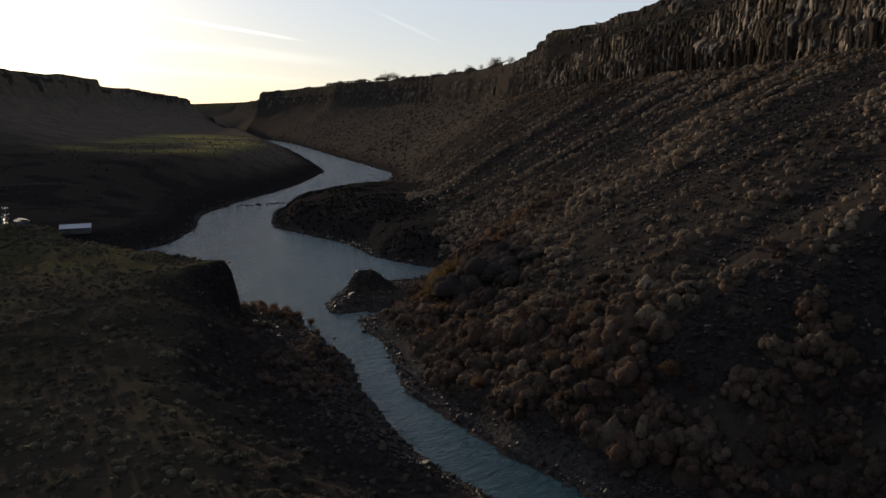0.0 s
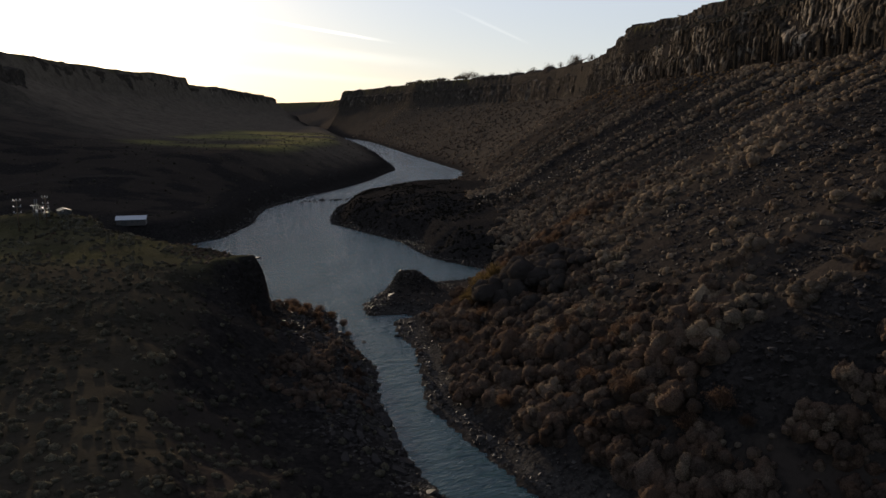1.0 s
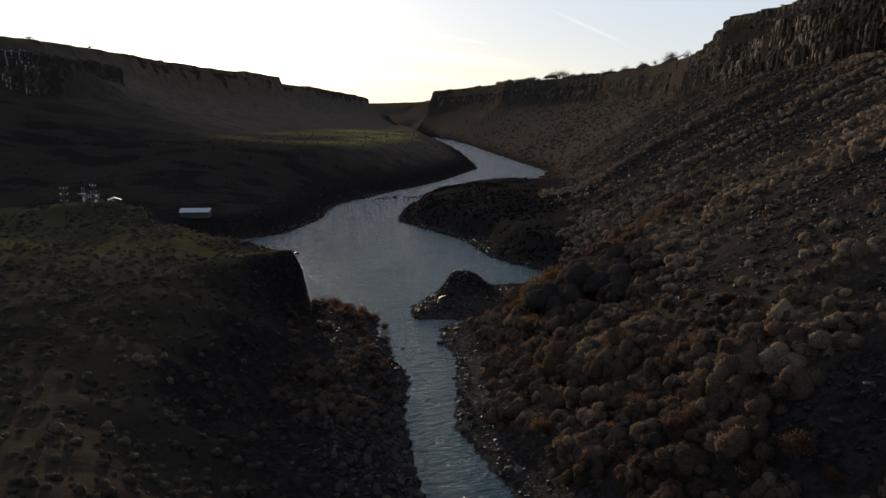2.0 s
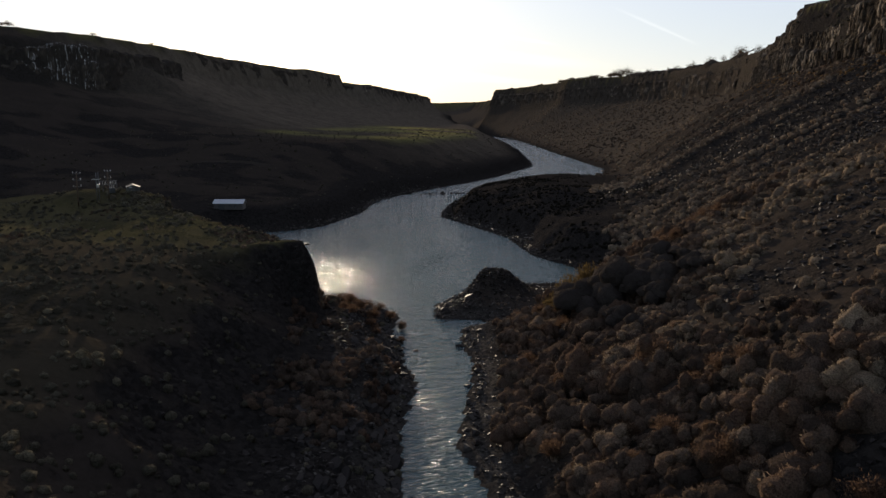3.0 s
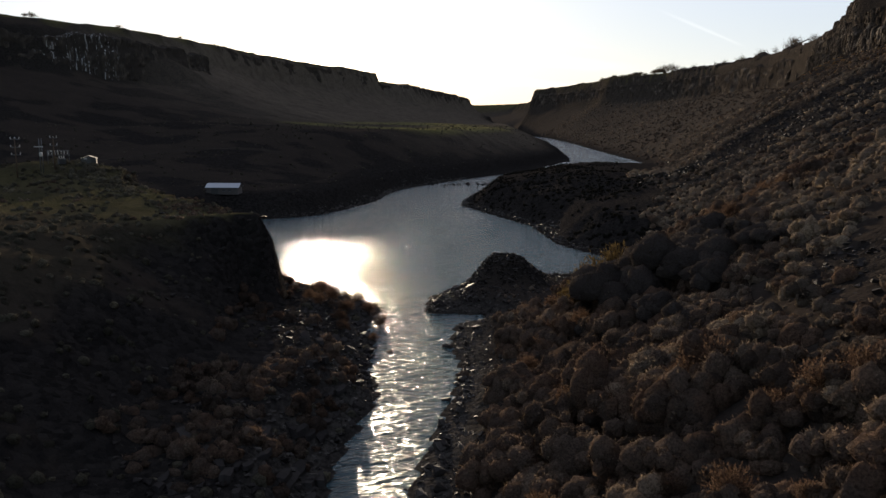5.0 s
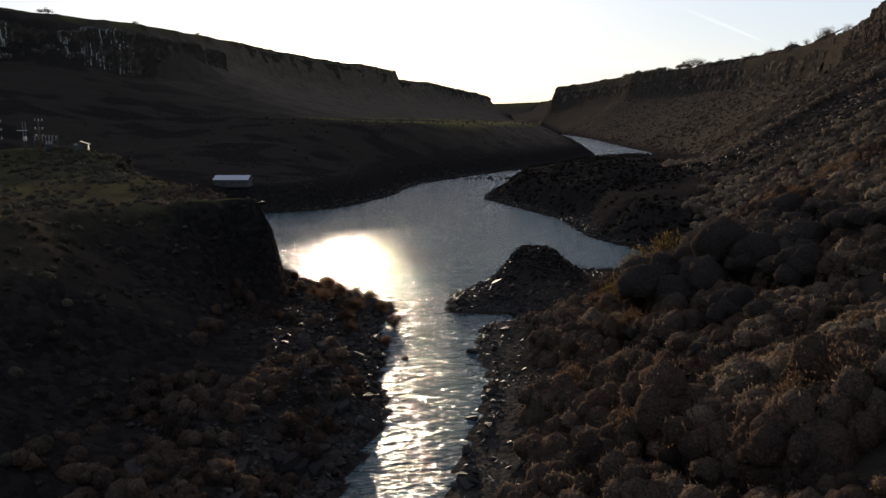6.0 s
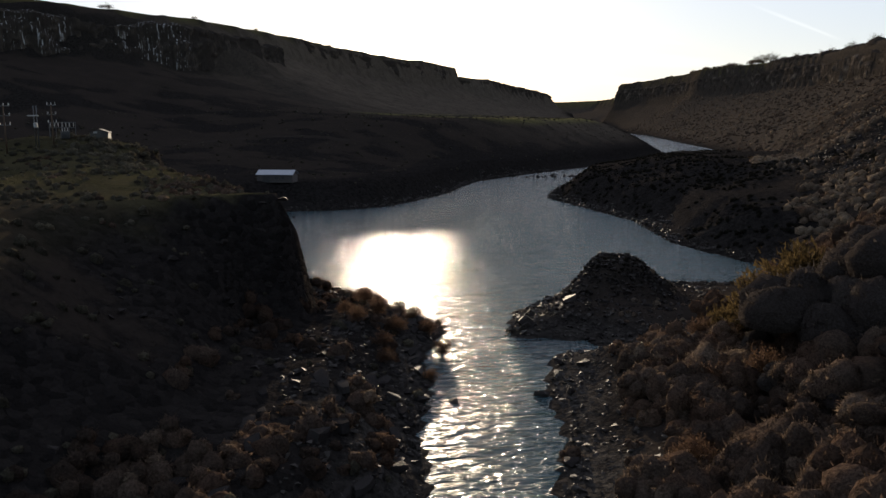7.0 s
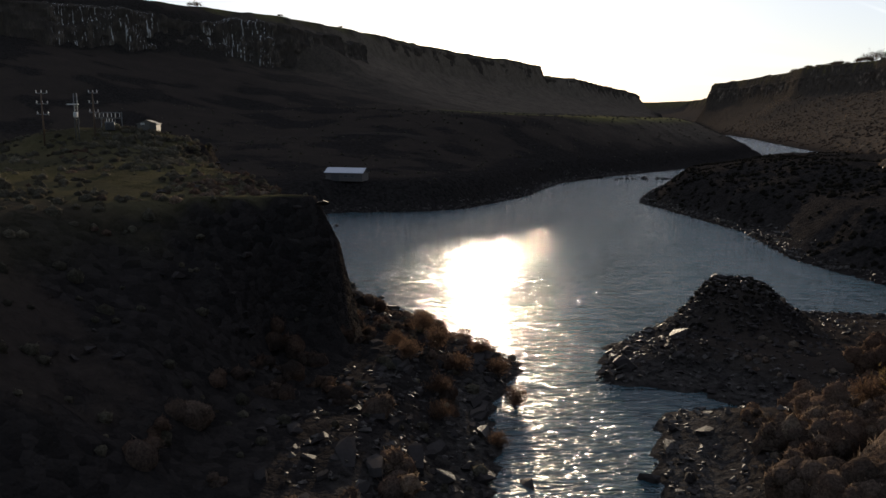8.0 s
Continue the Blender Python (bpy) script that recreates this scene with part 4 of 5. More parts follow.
    k = rng.rand(len(x)) < ss(fbm(x, y, 13, 2, 27.0), -0.3, 0.3)
    plant("lip_brush", "russet brush crowding the bench towards its lip", BANK, middle, x[k], y[k], size[k], tone[k], rng, 0.2)
    plant("lip_sagebrush", "pale grey sagebrush crowding the bench towards its lip", GREY_SAGE, middle, x[~k], y[~k], size[~k], tone[~k], rng, 0.2)
    x, y = rng.normal(-122, 7, 70), rng.normal(214, 5.5, 70)
    plant("knoll_brush", "rounded olive brush on the knoll beside the switchyard", GREY_SAGE, soft_small, x, y, 0.6 + 0.8 * rng.rand(70), 0.25 + 0.5 * rng.rand(70), rng, 0.2)
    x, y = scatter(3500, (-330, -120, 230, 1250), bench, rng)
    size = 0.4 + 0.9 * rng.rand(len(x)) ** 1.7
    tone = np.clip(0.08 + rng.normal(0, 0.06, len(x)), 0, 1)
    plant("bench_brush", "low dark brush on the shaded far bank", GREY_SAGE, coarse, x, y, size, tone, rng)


# ---- stones ----
def stone_shape(seed, points=13):
    """An angular block: the hull of a few random points."""
    r = np.random.RandomState(seed)
    bm = bmesh.new()
    for p in r.normal(0, 1, (points, 3)):
        p /= np.linalg.norm(p)
        bm.verts.new(Vector(p * (0.75 + 0.3 * r.rand()) * (1, 0.8, 0.62)))
    hull = bmesh.ops.convex_hull(bm, input=bm.verts[:])
    bmesh.ops.delete(bm, geom=[g for g in hull["geom_interior"] if isinstance(g, bmesh.types.BMVert)], context="VERTS")
    bmesh.ops.triangulate(bm, faces=bm.faces[:])
    bm.verts.index_update()
    verts = np.array([v.co[:] for v in bm.verts])
    tris = np.array([[v.index for v in f.verts] for f in bm.faces])
    bm.free()
    return verts, tris, None, np.zeros(len(verts))


def strew(name, label, mat, shapes, x, y, size, rng, lift=0.15):
    z = np.maximum(height(x, y), -0.3) + lift * size
    V, T, C, L = spread_shapes(shapes, np.stack([x, y, z], 1), size, rng.uniform(0, 6.3, len(x)), 0.7 + 0.6 * rng.rand(len(x)), rng.rand(len(x)), rng)
    return tagged(new(name, mesh_from(name, V, T, mat)), label, "rocks", kind="stuff")


def build_stones():
    rng = np.random.RandomState(33)
    shapes = [stone_shape(k) for k in range(9)]
    small = [stone_shape(60 + k, 8) for k in range(8)]
    tiny = [stone_shape(90 + k, 6) for k in range(6)]

    def bare(x, y):
        ok, dr, rr = on_right(x, y)
        return ok * (1 - scrub_cover(x, y)) ** 1.2 * ss(dr, 8, 20) * ~on_point(x, y)

    x, y = scatter(32000, (-20, 120, 60, 330), bare, rng)
    strew("talus", "dark broken basalt talus lying on the slope", TALUS_STONE, small, x, y, 0.26 + 0.62 * rng.rand(len(x)) ** 2.2, rng)

    x, y = scatter(20000, (-60, 130, 330, 560), bare, rng)
    strew("far_talus", "dark basalt talus lanes on the upper slope", TALUS_STONE, tiny, x, y, 0.45 + 0.6 * rng.rand(len(x)) ** 2.4, rng)

    def edge(x, y):
        dl, dr, rl, rr, wet, inside = plan(x, y)
        d = np.minimum(dl, dr)
        return (~wet | (d < 0.5)) * (1 - ss(d + fbm(x, y, 8, 2, 2.0) * 3, 4, 13)) * (x < 60)

    x, y = scatter(46000, (-95, 60, 80, 262), edge, rng)
    strew("shore_rubble", "pale broken rock rubble along the river's edge", SHORE_STONE, small, x, y, 0.12 + 0.42 * rng.rand(len(x)) ** 2.5, rng)

    def far_edge(x, y):
        dl, dr, rl, rr, wet, inside = plan(x, y)
        d = np.minimum(dl, dr)
        return (~wet | (d < 0.5)) * (1 - ss(d + fbm(x, y, 14, 2, 2.0) * 2, 1.5, 5))

    x, y = scatter(60000, (-155, 20, 262, 500), far_edge, rng)
    strew("far_shore_rubble", "pale rock rubble along the far water's edge", SHORE_STONE, tiny, x, y, 0.25 + 0.7 * rng.rand(len(x)) ** 2.4, rng)

    def shelf(x, y):
        dl, dr, rl, rr, wet, inside = plan(x, y)
        return (~wet) * (dl < dr) * ss(fbm(x, y, 9, 3, 8.0), -0.3, 0.3) * (1 - 0.8 * ss(dl, 12, 20)) * (1 - ss(dl, 26, 34))

    x, y = scatter(10000, (-95, 5, 105, 224), shelf, rng)
    strew("shelf_rubble", "dark jumbled basalt rubble on the low river shelf", TALUS_STONE, small, x, y, 0.15 + 0.6 * rng.rand(len(x)) ** 2.6, rng)

    def face(x, y):
        dl, dr, rl, rr, wet, inside = plan(x, y)
        rise = np.hypot(height(x + 0.8, y, False) - height(x - 0.8, y, False), height(x, y + 0.8, False) - height(x, y - 0.8, False)) / 1.6
        return (~wet) * (dl < dr) * ss(rise, 0.9, 1.6) * (y < 240)

    x, y = scatter(6000, (-150, -20, 120, 240), face, rng)
    strew("bluff_rock", "dark broken basalt blocks breaking out of the bluff", TALUS_STONE, small, x, y, 0.3 + 0.8 * rng.rand(len(x)) ** 2.2, rng, -0.35)

    def isle(x, y):
        return (~within(x, y, RIVER)) * np.exp(-(((x + 28) / 9) ** 2 + ((y - 224) / 16) ** 2)) * (y > 203)

    x, y = scatter(5200, (-42, -14, 203, 248), isle, rng)
    strew("islet_rock", "dark craggy basalt rubble covering the rocky point", TALUS_STONE, small, x, y, 0.15 + 0.5 * rng.rand(len(x)) ** 2.2, rng)

    blocks = []
    for k, (v, t, lit, own) in enumerate(shapes):
        blocks.append((mesh_from("boulder", v, t, SHORE_STONE), mesh_from("boulder", v, t, TALUS_STONE)))

    def boulder(x, y, size, dark, label, group):
        ob = new("boulder", blocks[rng.randint(len(blocks))][dark])
        z = max(float(height(x, y)), -0.4)
        ob.matrix_world = pose(x, y, z + 0.18 * size, rng.uniform(-20, 20), rng.uniform(-20, 20), rng.uniform(0, 360)) @ Matrix.Diagonal((size, size, size, 1))
        tagged(ob, label, "boulder", group)

    for line, y0, y1, count, label in ((SHORE_R, 90, 250, 120, "grey-brown angular boulder at the river's edge"),
                                       (SHORE_L, 100, 222, 110, "grey angular basalt boulder on the river shelf")):
        pts, s = resample(line, 0.5)
        pts = pts[(pts[:, 1] > y0) & (pts[:, 1] < y1)]
        for k in range(count):
            p = pts[rng.randint(len(pts))] + rng.normal(0, 2.0, 2)
            if within(p[0], p[1], RIVER) and rng.rand() < 0.8:
                p = pts[rng.randint(len(pts))] + np.array((1.4 if line is SHORE_R else -1.4, 0))
            boulder(p[0], p[1], 0.35 + 0.75 * rng.rand() ** 2, 0 if rng.rand() < 0.5 else 1, label, "boulders along the banks")
    slabs = []
    for k in range(6):
        bm = bmesh.new()
        own = np.random.RandomState(140 + k)
        for a in np.linspace(0, 6.283, 9)[:-1]:
            far = 0.8 + 0.35 * own.rand()
            for z in (-0.45, 0.02 + 0.30 * own.rand()):
                bm.verts.new((math.cos(a) * far * (1.0 if z > 0 else 1.12), math.sin(a) * far * 0.6, z))
        bmesh.ops.convex_hull(bm, input=bm.verts[:])
        bmesh.ops.triangulate(bm, faces=bm.faces[:])
        slabs.append(bm_mesh("flat_boulder", bm, SLAB))
    pts, s = resample(SHORE_L, 0.5)
    go = np.gradient(pts, axis=0)
    keep = (pts[:, 1] > 118) & (pts[:, 1] < 200)
    pts, go = pts[keep], go[keep]
    for k in range(150):
        j = rng.randint(len(pts))
        side = np.array((-go[j, 1], go[j, 0])) / np.hypot(*go[j])
        p = pts[j] + side * (0.4 + 13 * rng.rand() ** 1.3)
        if within(p[0], p[1], RIVER):
            p = pts[j] - side * (0.4 + 10 * rng.rand() ** 1.3)
        size = 0.45 + 0.9 * rng.rand() ** 1.8
        ob = new("flat_boulder", slabs[rng.randint(6)])
        ob.matrix_world = pose(p[0], p[1], float(height(p[0], p[1])) + 0.12 * size, rng.uniform(-14, 8), rng.uniform(-12, 12),
                               math.degrees(math.atan2(go[j, 1], go[j, 0])) + rng.uniform(-25, 25)) @ Matrix.Diagonal((size * 1.3, size, size, 1))
        tagged(ob, "flat dark basalt boulder half sunk in the river shelf", "boulder", "flat boulders on the river shelf")
    for k in range(46):
        t = k / 45
        p = np.array((-146, 452)) * (1 - t) + np.array((-103, 481)) * t + rng.normal(0, 2.0, 2)
        boulder(p[0], p[1], 0.9 + 1.5 * rng.rand() ** 2, 1, "dark wet boulder in the shallow rapids", "boulders across the rapids")
    for x, y, size in ((-70.5, 203.5, 2.2), (-67.0, 204.5, 1.6), (-60.0, 207.0, 1.5), (-45.5, 199.5, 1.7), (-33.0, 206.5, 1.5), (-30.5, 216.0, 1.8)):
        boulder(x, y, size, 1, "large dark basalt boulder at the foot of the bluff", "boulders along the banks")


# ---- willows along the banks, trees on the rims ----
def branching(seed, tall, spread, limbs, twigs, stem, mat_twig, leaf):
    """A thing of stem, limbs and crown for a bare bush or tree; returns its meshes."""
    r = np.random.RandomState(seed)
    bm = bmesh.new()
    rod(bm, (0, 0, -0.3), (0, 0, tall * 0.30), stem, stem * 0.7, 7)
    trunk = bm_mesh("trunk", bm, BARK, True)
    bm = bmesh.new()
    tips = []
    for k in range(limbs):
        a = 6.283 * (k + r.rand() * 0.6) / limbs
        start = Vector((0, 0, tall * (0.06 + 0.22 * r.rand())))
        lean = 0.25 + 0.75 * r.rand()
        mid = start + Vector((math.cos(a) * spread * 0.30 * lean, math.sin(a) * spread * 0.30 * lean, tall * (0.30 - 0.14 * lean)))
        end = mid + Vector((math.cos(a + 0.4) * spread * 0.34 * lean, math.sin(a + 0.4) * spread * 0.34 * lean, tall * (0.46 - 0.36 * lean)))
        rod(bm, start, mid, stem * 0.55, stem * 0.35, 5)
        rod(bm, mid, end, stem * 0.35, stem * 0.1, 5)
        tips += [mid, (mid + end) / 2, end]
    arms = bm_mesh("limbs", bm, BARK, True)
    tips = np.array([t[:] for t in tips])
    root = tips[r.randint(len(tips), size=twigs)] + r.normal(0, 1, (twigs, 3)) * (spread * 0.17, spread * 0.17, tall * 0.10)
    root[:, 2] = np.maximum(root[:, 2], tall * 0.08)
    out = root - (0, 0, tall * 0.25)
    out = out / (np.linalg.norm(out, axis=1, keepdims=True) + 1e-6) + r.normal(0, 0.5, (twigs, 3)) + (0, 0, 0.5)
    out /= np.linalg.norm(out, axis=1, keepdims=True)
    side = np.cross(out, r.normal(0, 1, (twigs, 3)))
    side /= np.linalg.norm(side, axis=1, keepdims=True)
    size = leaf * (0.5 + r.rand(twigs, 1))
    V = np.stack([root - side * size * 0.22, root + side * size * 0.22, root + out * size], 1).reshape(-1, 3)
    crown = mesh_from("crown", V, np.arange(twigs * 3).reshape(-1, 3), mat_twig, False, {"tone": np.repeat(r.rand(twigs), 3)})
    return trunk, arms, crown


def plant_tree(name, meshes, m, label, category, group):
    base = new(name)
    for key, me in zip(("trunk", "limbs", "crown"), meshes):
        part(key, me, base)
    base.matrix_world = m
    return tagged(base, label, category, group)


def build_trees():
    rng = np.random.RandomState(5)
    willows = [branching(k, 3.2, 2.6, 12, 2300, 0.06, RUSSET, 0.20) for k in range(4)]
    olive = [branching(80 + k, 3.0, 2.4, 11, 2200, 0.06, OLIVE, 0.26) for k in range(2)]
    bare = [branching(30 + k, 10.5, 9.0, 13, 620, 0.26, TWIG, 0.62) for k in range(4)]
    low = [branching(50 + k, 4.2, 5.0, 9, 300, 0.12, TWIG, 0.8) for k in range(3)]

    def put(name, kinds, x, y, size, label, category, group, z=None):
        z = float(height(x, y)) if z is None else z
        m = pose(x, y, z, 0, 0, rng.uniform(0, 360)) @ Matrix.Diagonal((size, size, size * rng.uniform(0.85, 1.15), 1))
        plant_tree(name, kinds[rng.randint(len(kinds))], m, label, category, group)

    # russet willows on the right bank
    count = 0
    while count < 95:
        x, y = rng.uniform(-32, 40), rng.uniform(100, 262)
        ok, dr, rr = on_right(np.array([x]), np.array([y]))
        if ok[0] and 7 < dr[0] < 30 and not (x < -12 and y > 203):
            put("willow_shrub", willows, x, y, rng.uniform(0.5, 1.15), "leafless russet willow shrub on the river bank", "shrub", "willow shrubs on the bank")
            count += 1
    for x, y, size in ((-37.5, 192.5, 0.7), (-42, 197, 0.8), (-46, 200, 0.8), (-50, 203, 0.7), (-44, 193, 0.7), (-34, 184, 0.5), (-48, 195, 0.8), (-52, 198, 0.8), (-56, 204, 0.7), (-47, 189, 0.7), (-42, 187, 0.7), (-50, 191, 0.6), (-39, 183, 0.6), (-60, 208, 0.6)):
        put("willow_shrub", willows, x, y, size, "leafless russet willow shrub on the shaded shelf", "shrub", "willow shrubs on the bank")
    for x, y, size in ((-3.5, 202.5, 2.3), (-1.0, 206, 2.5), (-5.5, 199, 1.6), (-8.0, 203, 1.3), (5.0, 213, 1.3)):
        put("willow_shrub", olive, x, y, size, "tall dense olive-brown willow shrub beside the still bay", "shrub", "willow shrubs on the bank")
    # trees against the sky, on both rims
    pts, s = resample(RIM_R, 1.0)
    for y, size in ((985, .6), (1000, .5), (1050, .95), (1062, 1.0), (1078, .8), (1120, .6), (1165, .8), (1180, .5), (1235, .8), (1250, .6),
                    (1305, .7), (1330, .6), (1395, .8), (1410, .5), (1462, 1.0), (1474, 1.2), (1486, 1.15), (1500, 1.2), (1512, .9)):
        k = np.argmin(np.abs(pts[:, 1] - y))
        put("bare_tree", bare, pts[k, 0] + 6, pts[k, 1] + 3, size * 1.45, "small leafless tree standing on the plateau's edge", "tree", "trees along the rim")
    for k in range(44):
        y = 1440 + 320 * rng.rand()
        j = np.argmin(np.abs(pts[:, 1] - y))
        put("rim_bush", low, pts[j, 0] + 4 + 12 * rng.rand(), pts[j, 1] + 9 + 8 * rng.rand(), rng.uniform(1.0, 2.0), "dark leafless bush along the far rim", "bush", "bushes along the rim")
    for y, size in ((520, .7), (560, .45), (600, .4), (650, .8), (652, .7)):
        j = np.argmin(np.abs(pts[:, 1] - y))
        put("rim_bush", low, pts[j, 0] + 4, pts[j, 1] + 2, size, "low dry bush on the cliff's rim", "bush", "bushes along the rim")
    pts, s = resample(RIM_L, 1.0)
    for y, size in ((548, 0.9), (554, 1.1), (640, 0.8), (735, 0.7), (800, .5)):
        j = np.argmin(np.abs(pts[:, 1] - y))
        put("rim_bush", low, pts[j, 0] - 6, pts[j, 1], size, "small leafless bush on the shaded wall's rim", "bush", "bushes along the rim")


# ---- track, shed, switchyard ----
def build_track():
    """A worn vehicle track across the shaded bench."""
    pts, s = resample(np.array([(-232, 300), (-246, 318), (-255, 338), (-257, 362), (-251, 382), (-242, 396), (-224, 402), (-200, 404)], float), 1.5)
    go = np.gradient(pts, axis=0)
    side = np.stack([-go[:, 1], go[:, 0]], 1) / np.hypot(*go.T)[:, None]
    rows = [pts + side * k for k in (-3.0, -1.5, 0.0, 1.5, 3.0)]
    V = [np.stack([p[:, 0], p[:, 1], height(p[:, 0], p[:, 1]) + (-0.25 if k in (0, 4) else 0.12)], 1) for k, p in enumerate(rows)]
    me = mesh_from("track", np.concatenate(V), grid_faces(len(pts), 5), DUST, True)
    tagged(new("dirt_track", me), "pale worn dirt track crossing the shaded bench", "track", kind="structure")



def gable_roof(name, length, depth, rise, over, thick, mat):
    """A ridged roof of two slabs, ridge along x, eaves at z 0."""
    bm = bmesh.new()
    half = depth / 2 + over
    for s in (-1, 1):
        a = [(-length / 2 - over, s * half, -over * rise / half), (length / 2 + over, s * half, -over * rise / half),
             (length / 2 + over, 0, rise), (-length / 2 - over, 0, rise)]
        low = [bm.verts.new(p) for p in a]
        high = [bm.verts.new((p[0], p[1], p[2] + thick)) for p in a]
        bm.faces.new(low)
        bm.faces.new(high[::-1])
        for k in range(4):
            bm.faces.new((low[k], high[k], high[(k + 1) % 4], low[(k + 1) % 4]))
    bmesh.ops.recalc_face_normals(bm, faces=bm.faces[:])
    return bm_mesh(name, bm, mat)


def wall_shell(length, depth, tall, rise, mat):
    """Four walls with pointed ends, open above, 0.15 m thick."""
    bm = bmesh.new()

    def ring(l, d, r):
        return [(-l, -d, 0), (l, -d, 0), (l, -d, tall), (-l, -d, tall), (-l, d, 0), (l, d, 0), (l, d, tall), (-l, d, tall), (-l, 0, tall + r), (l, 0, tall + r)]

    for l, d, r in ((length / 2, depth / 2, rise), (length / 2 - 0.15, depth / 2 - 0.15, rise * 0.95)):
        v = [bm.verts.new(p) for p in ring(l, d, r)]
        for f in ((0, 1, 2, 3), (5, 4, 7, 6), (4, 0, 3, 8, 7), (1, 5, 6, 9, 2)):
            bm.faces.new([v[k] for k in f])
    bmesh.ops.recalc_face_normals(bm, faces=bm.faces[:])
    return bm_mesh("wall", bm, mat)


def build_shed():
    x, y = -156.8, 299.9
    z = float(height(x, y)) - 0.1
    m = pose(x, y, z, 0, 0, 24)
    shed = tagged(new("shed"), "long low shed with a pale metal roof by the water", "shed")
    L, D, T, R = 11.0, 6.0, 2.5, 1.2
    part("wall", wall_shell(L, D, T, R, SHED_WALL), shed)
    part("roof", gable_roof("roof", L, D, R, 0.4, 0.08, SHED_ROOF), shed, "pale blue-grey metal roof", pose(0, 0, T))
    door = part("door", box_mesh("door", (2.4, 0.08, 2.1), DARK_METAL), shed, "", pose(-2.6, -D / 2 - 0.05, 1.06))
    part("handle", box_mesh("handle", (0.05, 0.06, 0.3), STEEL, 0.01), door, "", pose(0.9, -0.07, 0))
    for k in (0.6, 2.6):
        win = part("window", box_mesh("window", (1.0, 0.08, 0.8), DARK_METAL), shed, "", pose(k, -D / 2 - 0.04, 1.5))
        part("window_sill", box_mesh("window_sill", (1.2, 0.16, 0.07), STEEL, 0.01), win, "", pose(0, -0.05, -0.44))
    shed.matrix_world = m


def build_pole(x, y, top, arms, wide, label):
    z = float(height(x, y)) - 0.3
    tall = top - z
    pole = tagged(new("utility_pole"), label, "utility pole", "poles of the switchyard")
    bm = bmesh.new()
    rod(bm, (0, 0, 0), (0, 0, tall), 0.17, 0.11, 8)
    part("post", bm_mesh("post", bm, WOOD_POLE, True), pole)
    bar = box_mesh("crossarm", (wide, 0.14, 0.16), STEEL, 0.02)
    bm = bmesh.new()
    for k in range(3):
        rod(bm, (0, 0, k * 0.12), (0, 0, k * 0.12 + 0.07), 0.13, 0.10, 8)
    rod(bm, (0, 0, -0.05), (0, 0, 0.42), 0.04, 0.04, 6)
    cup = bm_mesh("insulator", bm, GLAZE, True)
    for a in arms:
        arm = part("crossarm", bar, pole, "pale galvanised crossarm", pose(0, 0.16, tall - a))
        for k in (-0.45, 0.0, 0.45):
            part("insulator", cup, arm, "", pose(k * wide, 0, 0.1))
    pole.matrix_world = pose(x, y, z, 0, 0, 35)


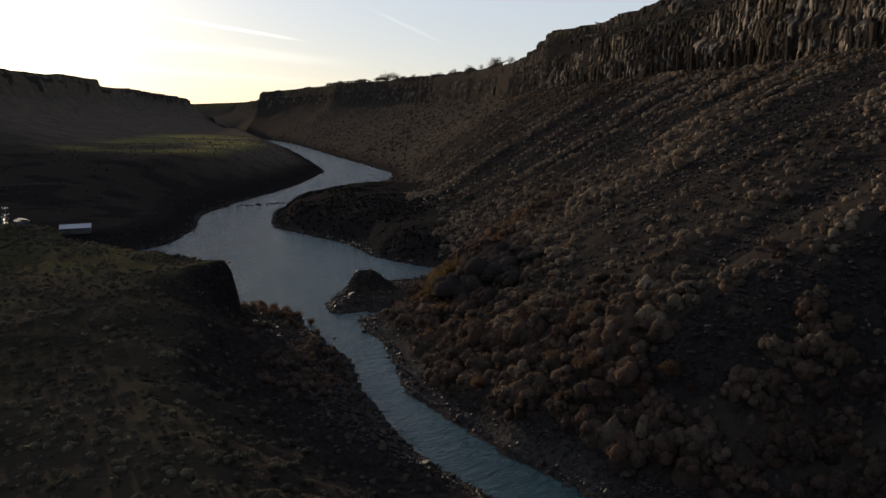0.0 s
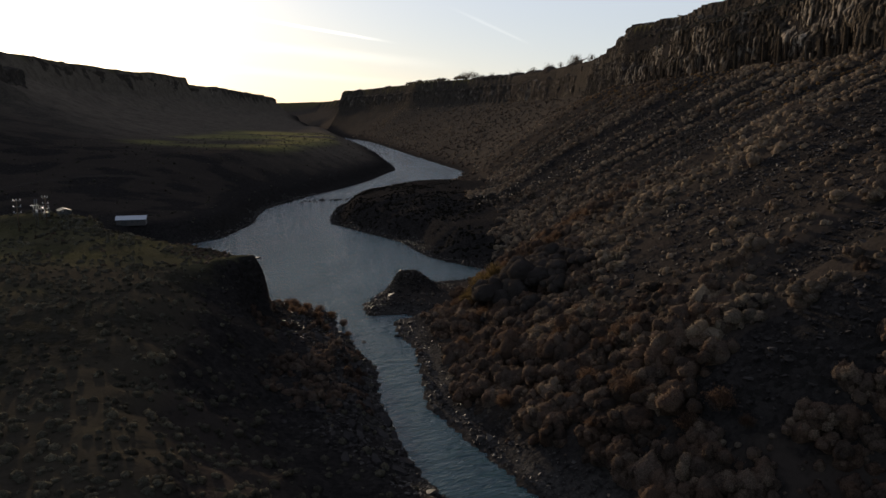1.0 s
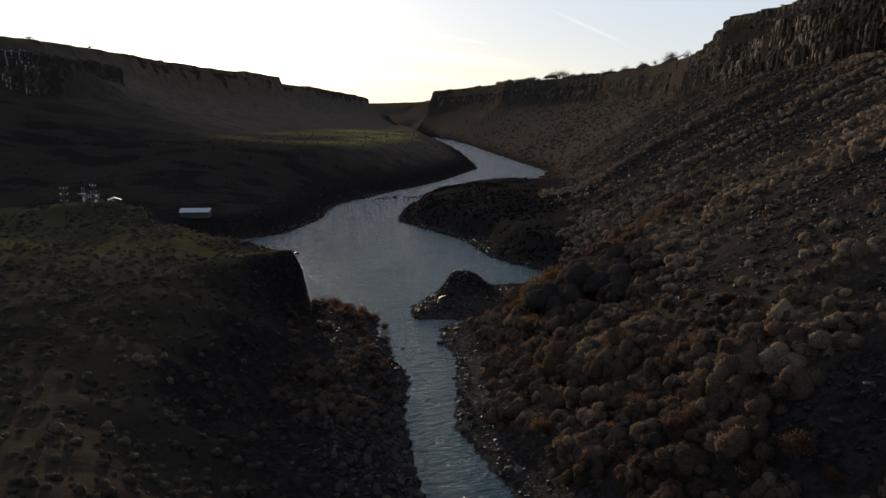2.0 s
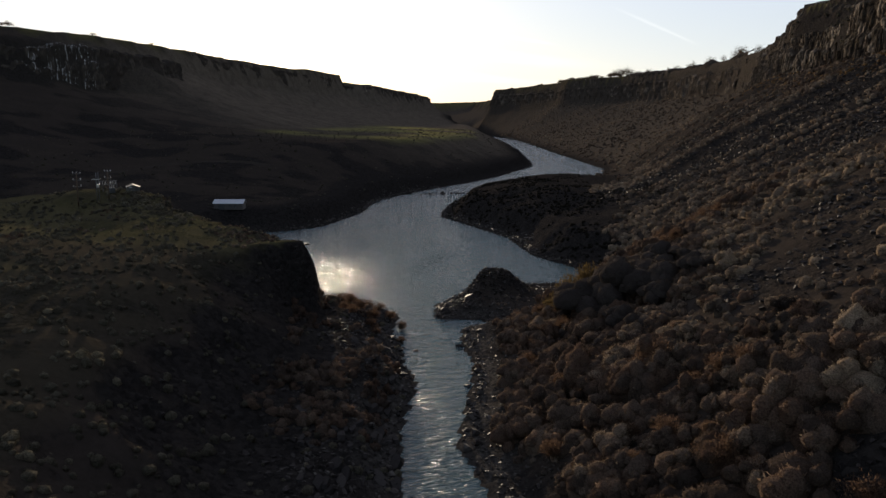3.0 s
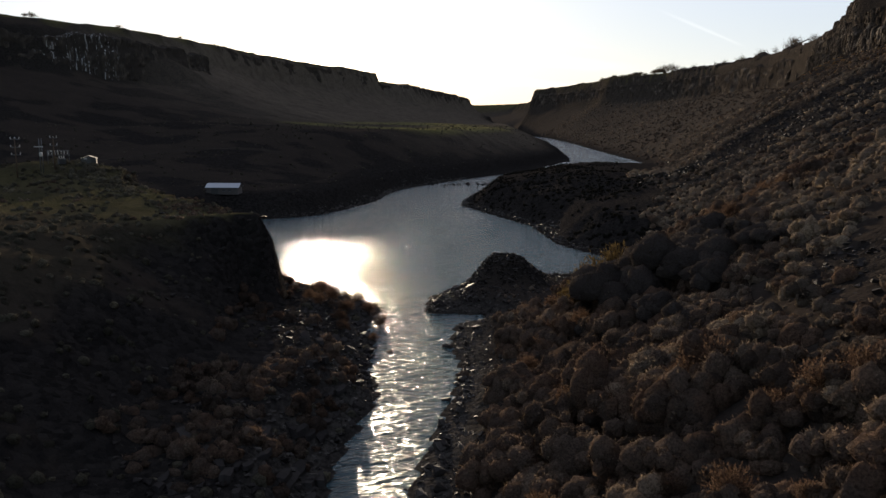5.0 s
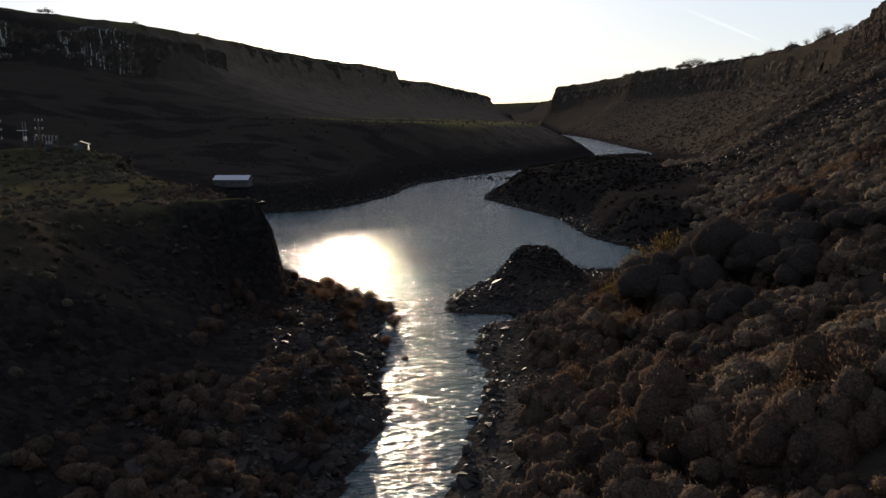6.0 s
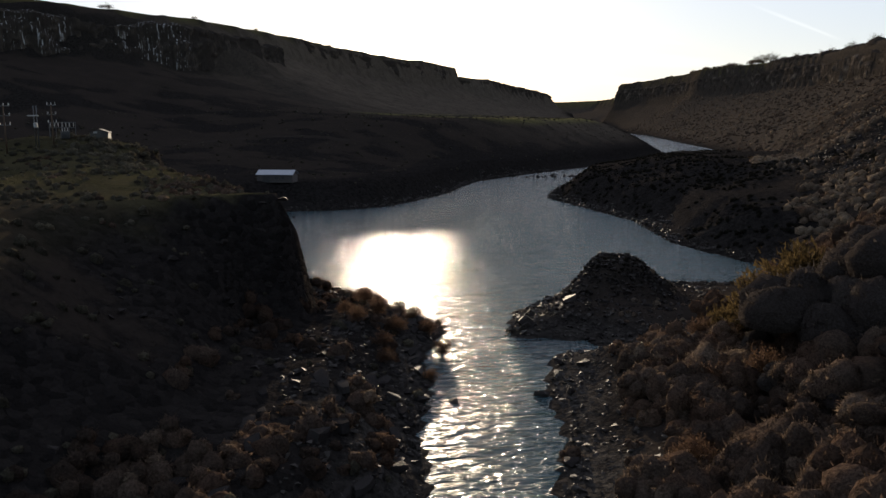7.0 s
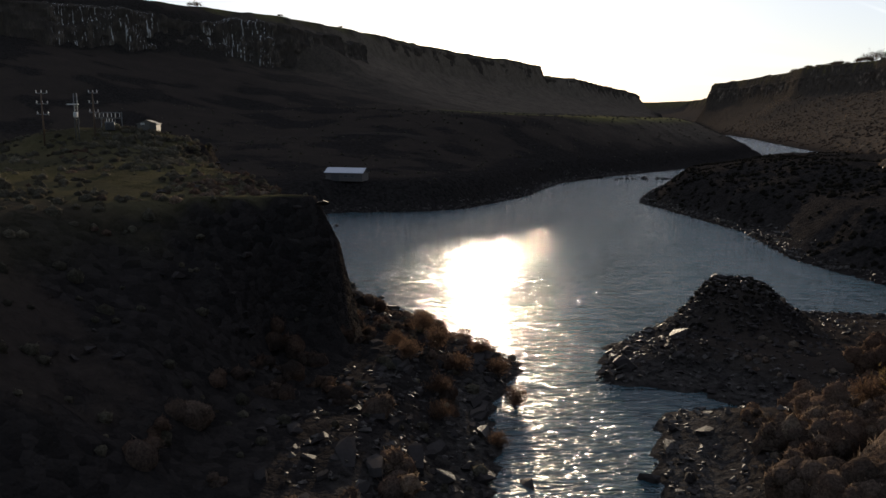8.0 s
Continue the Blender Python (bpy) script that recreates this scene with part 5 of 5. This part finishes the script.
def build_switchyard():
    build_pole(-128.0, 198.2, 29.2, (0.1, 1.75, 3.4), 1.9, "wooden utility pole with three pale crossarms")
    build_pole(-124.4, 204.7, 29.4, (0.1, 1.75, 3.2), 1.5, "wooden utility pole with three short crossarms")
    # twin-post frame
    x, y = -125.6, 202.4
    z = float(height(x, y)) - 0.3
    tall = 29.2 - z
    twin = tagged(new("twin_pole"), "twin-post steel pole with one bright crossarm", "utility pole", "poles of the switchyard")
    for k in (-0.25, 0.25):
        bm = bmesh.new()
        rod(bm, (k, 0, 0), (k, 0, tall), 0.10, 0.08, 8)
        part("post", bm_mesh("post", bm, STEEL, True), twin)
    part("crossarm", box_mesh("crossarm", (1.9, 0.2, 0.2), PALE, 0.03), twin, "bright pale crossarm", pose(-0.35, -0.18, tall - 1.75))
    part("drum", box_mesh("drum", (0.6, 0.6, 0.9), PALE, 0.12), twin, "pale pole-mounted transformer drum", pose(0.1, -0.4, tall - 3.4))
    twin.matrix_world = pose(x, y, z, 0, 0, 35)
    # bus frame: posts, beams, hanging insulators
    x, y = -130.2, 210.6
    z = float(height(x, y)) - 0.1
    frame_ = tagged(new("bus_frame"), "pale steel switchyard frame with a row of insulators", "switchgear")
    for k in range(5):
        part("post", box_mesh("post", (0.14, 0.14, 2.9), STEEL, 0.02), frame_, "", pose(-2.2 + 1.1 * k, 0.5 * (k % 2), 1.45))
    for h in (1.9, 2.85):
        part("beam", box_mesh("beam", (4.7, 0.12, 0.14), STEEL, 0.02), frame_, "", pose(0, 0.12, h))
    for k in range(7):
        part("insulator", box_mesh("insulator", (0.13, 0.13, 0.75), GLAZE, 0.04), frame_, "", pose(-2.0 + 0.65 * k, -0.08, 2.42))
    frame_.matrix_world = pose(x, y, z, 0, 0, 57)
    # transformer
    x, y = -127.8, 209.4
    z = float(height(x, y)) - 0.05
    tank = tagged(new("transformer"), "grey steel transformer with cooling fins beside the frame", "transformer")
    part("tank", box_mesh("tank", (1.5, 1.0, 1.4), STEEL, 0.06), tank, "", pose(0, 0, 0.8))
    for k in range(6):
        part("fin", box_mesh("fin", (0.06, 0.35, 1.1), STEEL, 0.015), tank, "", pose(-0.6 + 0.24 * k, -0.66, 0.8))
    for k in range(3):
        part("bushing", box_mesh("bushing", (0.14, 0.14, 0.6), GLAZE, 0.05), tank, "", pose(-0.45 + 0.45 * k, 0, 1.75))
    tank.matrix_world = pose(x, y, z, 0, 0, 57)
    # control house
    x, y = -127.6, 216.8
    z = float(height(x, y)) - 0.1
    house = tagged(new("control_house"), "small grey metal control house with a pale vent panel", "utility building")
    L, D, T, R = 3.8, 3.2, 1.4, 0.6
    part("wall", wall_shell(L, D, T, R, HOUSE_WALL), house)
    part("roof", gable_roof("roof", L, D, R, 0.2, 0.06, HOUSE_WALL), house, "dull grey metal roof", pose(0, 0, T))
    door = part("door", box_mesh("door", (0.9, 0.06, 1.65), DARK_METAL), house, "", pose(L / 2 + 0.04, 0.9, 0.85, 0, 0, 90))
    part("handle", box_mesh("handle", (0.12, 0.05, 0.04), STEEL, 0.01), door, "", pose(-0.3, -0.06, 0))
    part("vent_panel", box_mesh("vent_panel", (0.7, 0.05, 0.35), PALE, 0.01), house, "bright pale vent panel", pose(L / 2 + 0.04, -0.7, 1.4, 0, 0, 90))
    house.matrix_world = pose(x, y, z, 0, 0, -45)


DUST = plain_material("track_dust", (0.045, 0.037, 0.031), 0.95, 0, 0.12, 0.6)
HOUSE_WALL = plain_material("house_wall", (0.085, 0.08, 0.07), 0.8)
SHED_WALL = plain_material("shed_wall", (0.09, 0.075, 0.065), 0.8)
SHED_ROOF = plain_material("metal_roof", (0.34, 0.36, 0.39), 0.45, 0.35, 1.5, 0.25)
DARK_METAL = plain_material("dark_metal", (0.06, 0.055, 0.05), 0.6, 0.3)
STEEL = plain_material("galvanised_steel", (0.13, 0.13, 0.128), 0.6, 0.4)
PALE = plain_material("pale_paint", (0.42, 0.41, 0.38), 0.5)
GLAZE = plain_material("glazed_porcelain", (0.55, 0.52, 0.47), 0.2)
WOOD_POLE = plain_material("pole_wood", (0.12, 0.085, 0.06), 0.9, 0, 9)

build_brush()
build_thickets()
build_stones()
build_trees()
build_track()
build_shed()
build_switchyard()
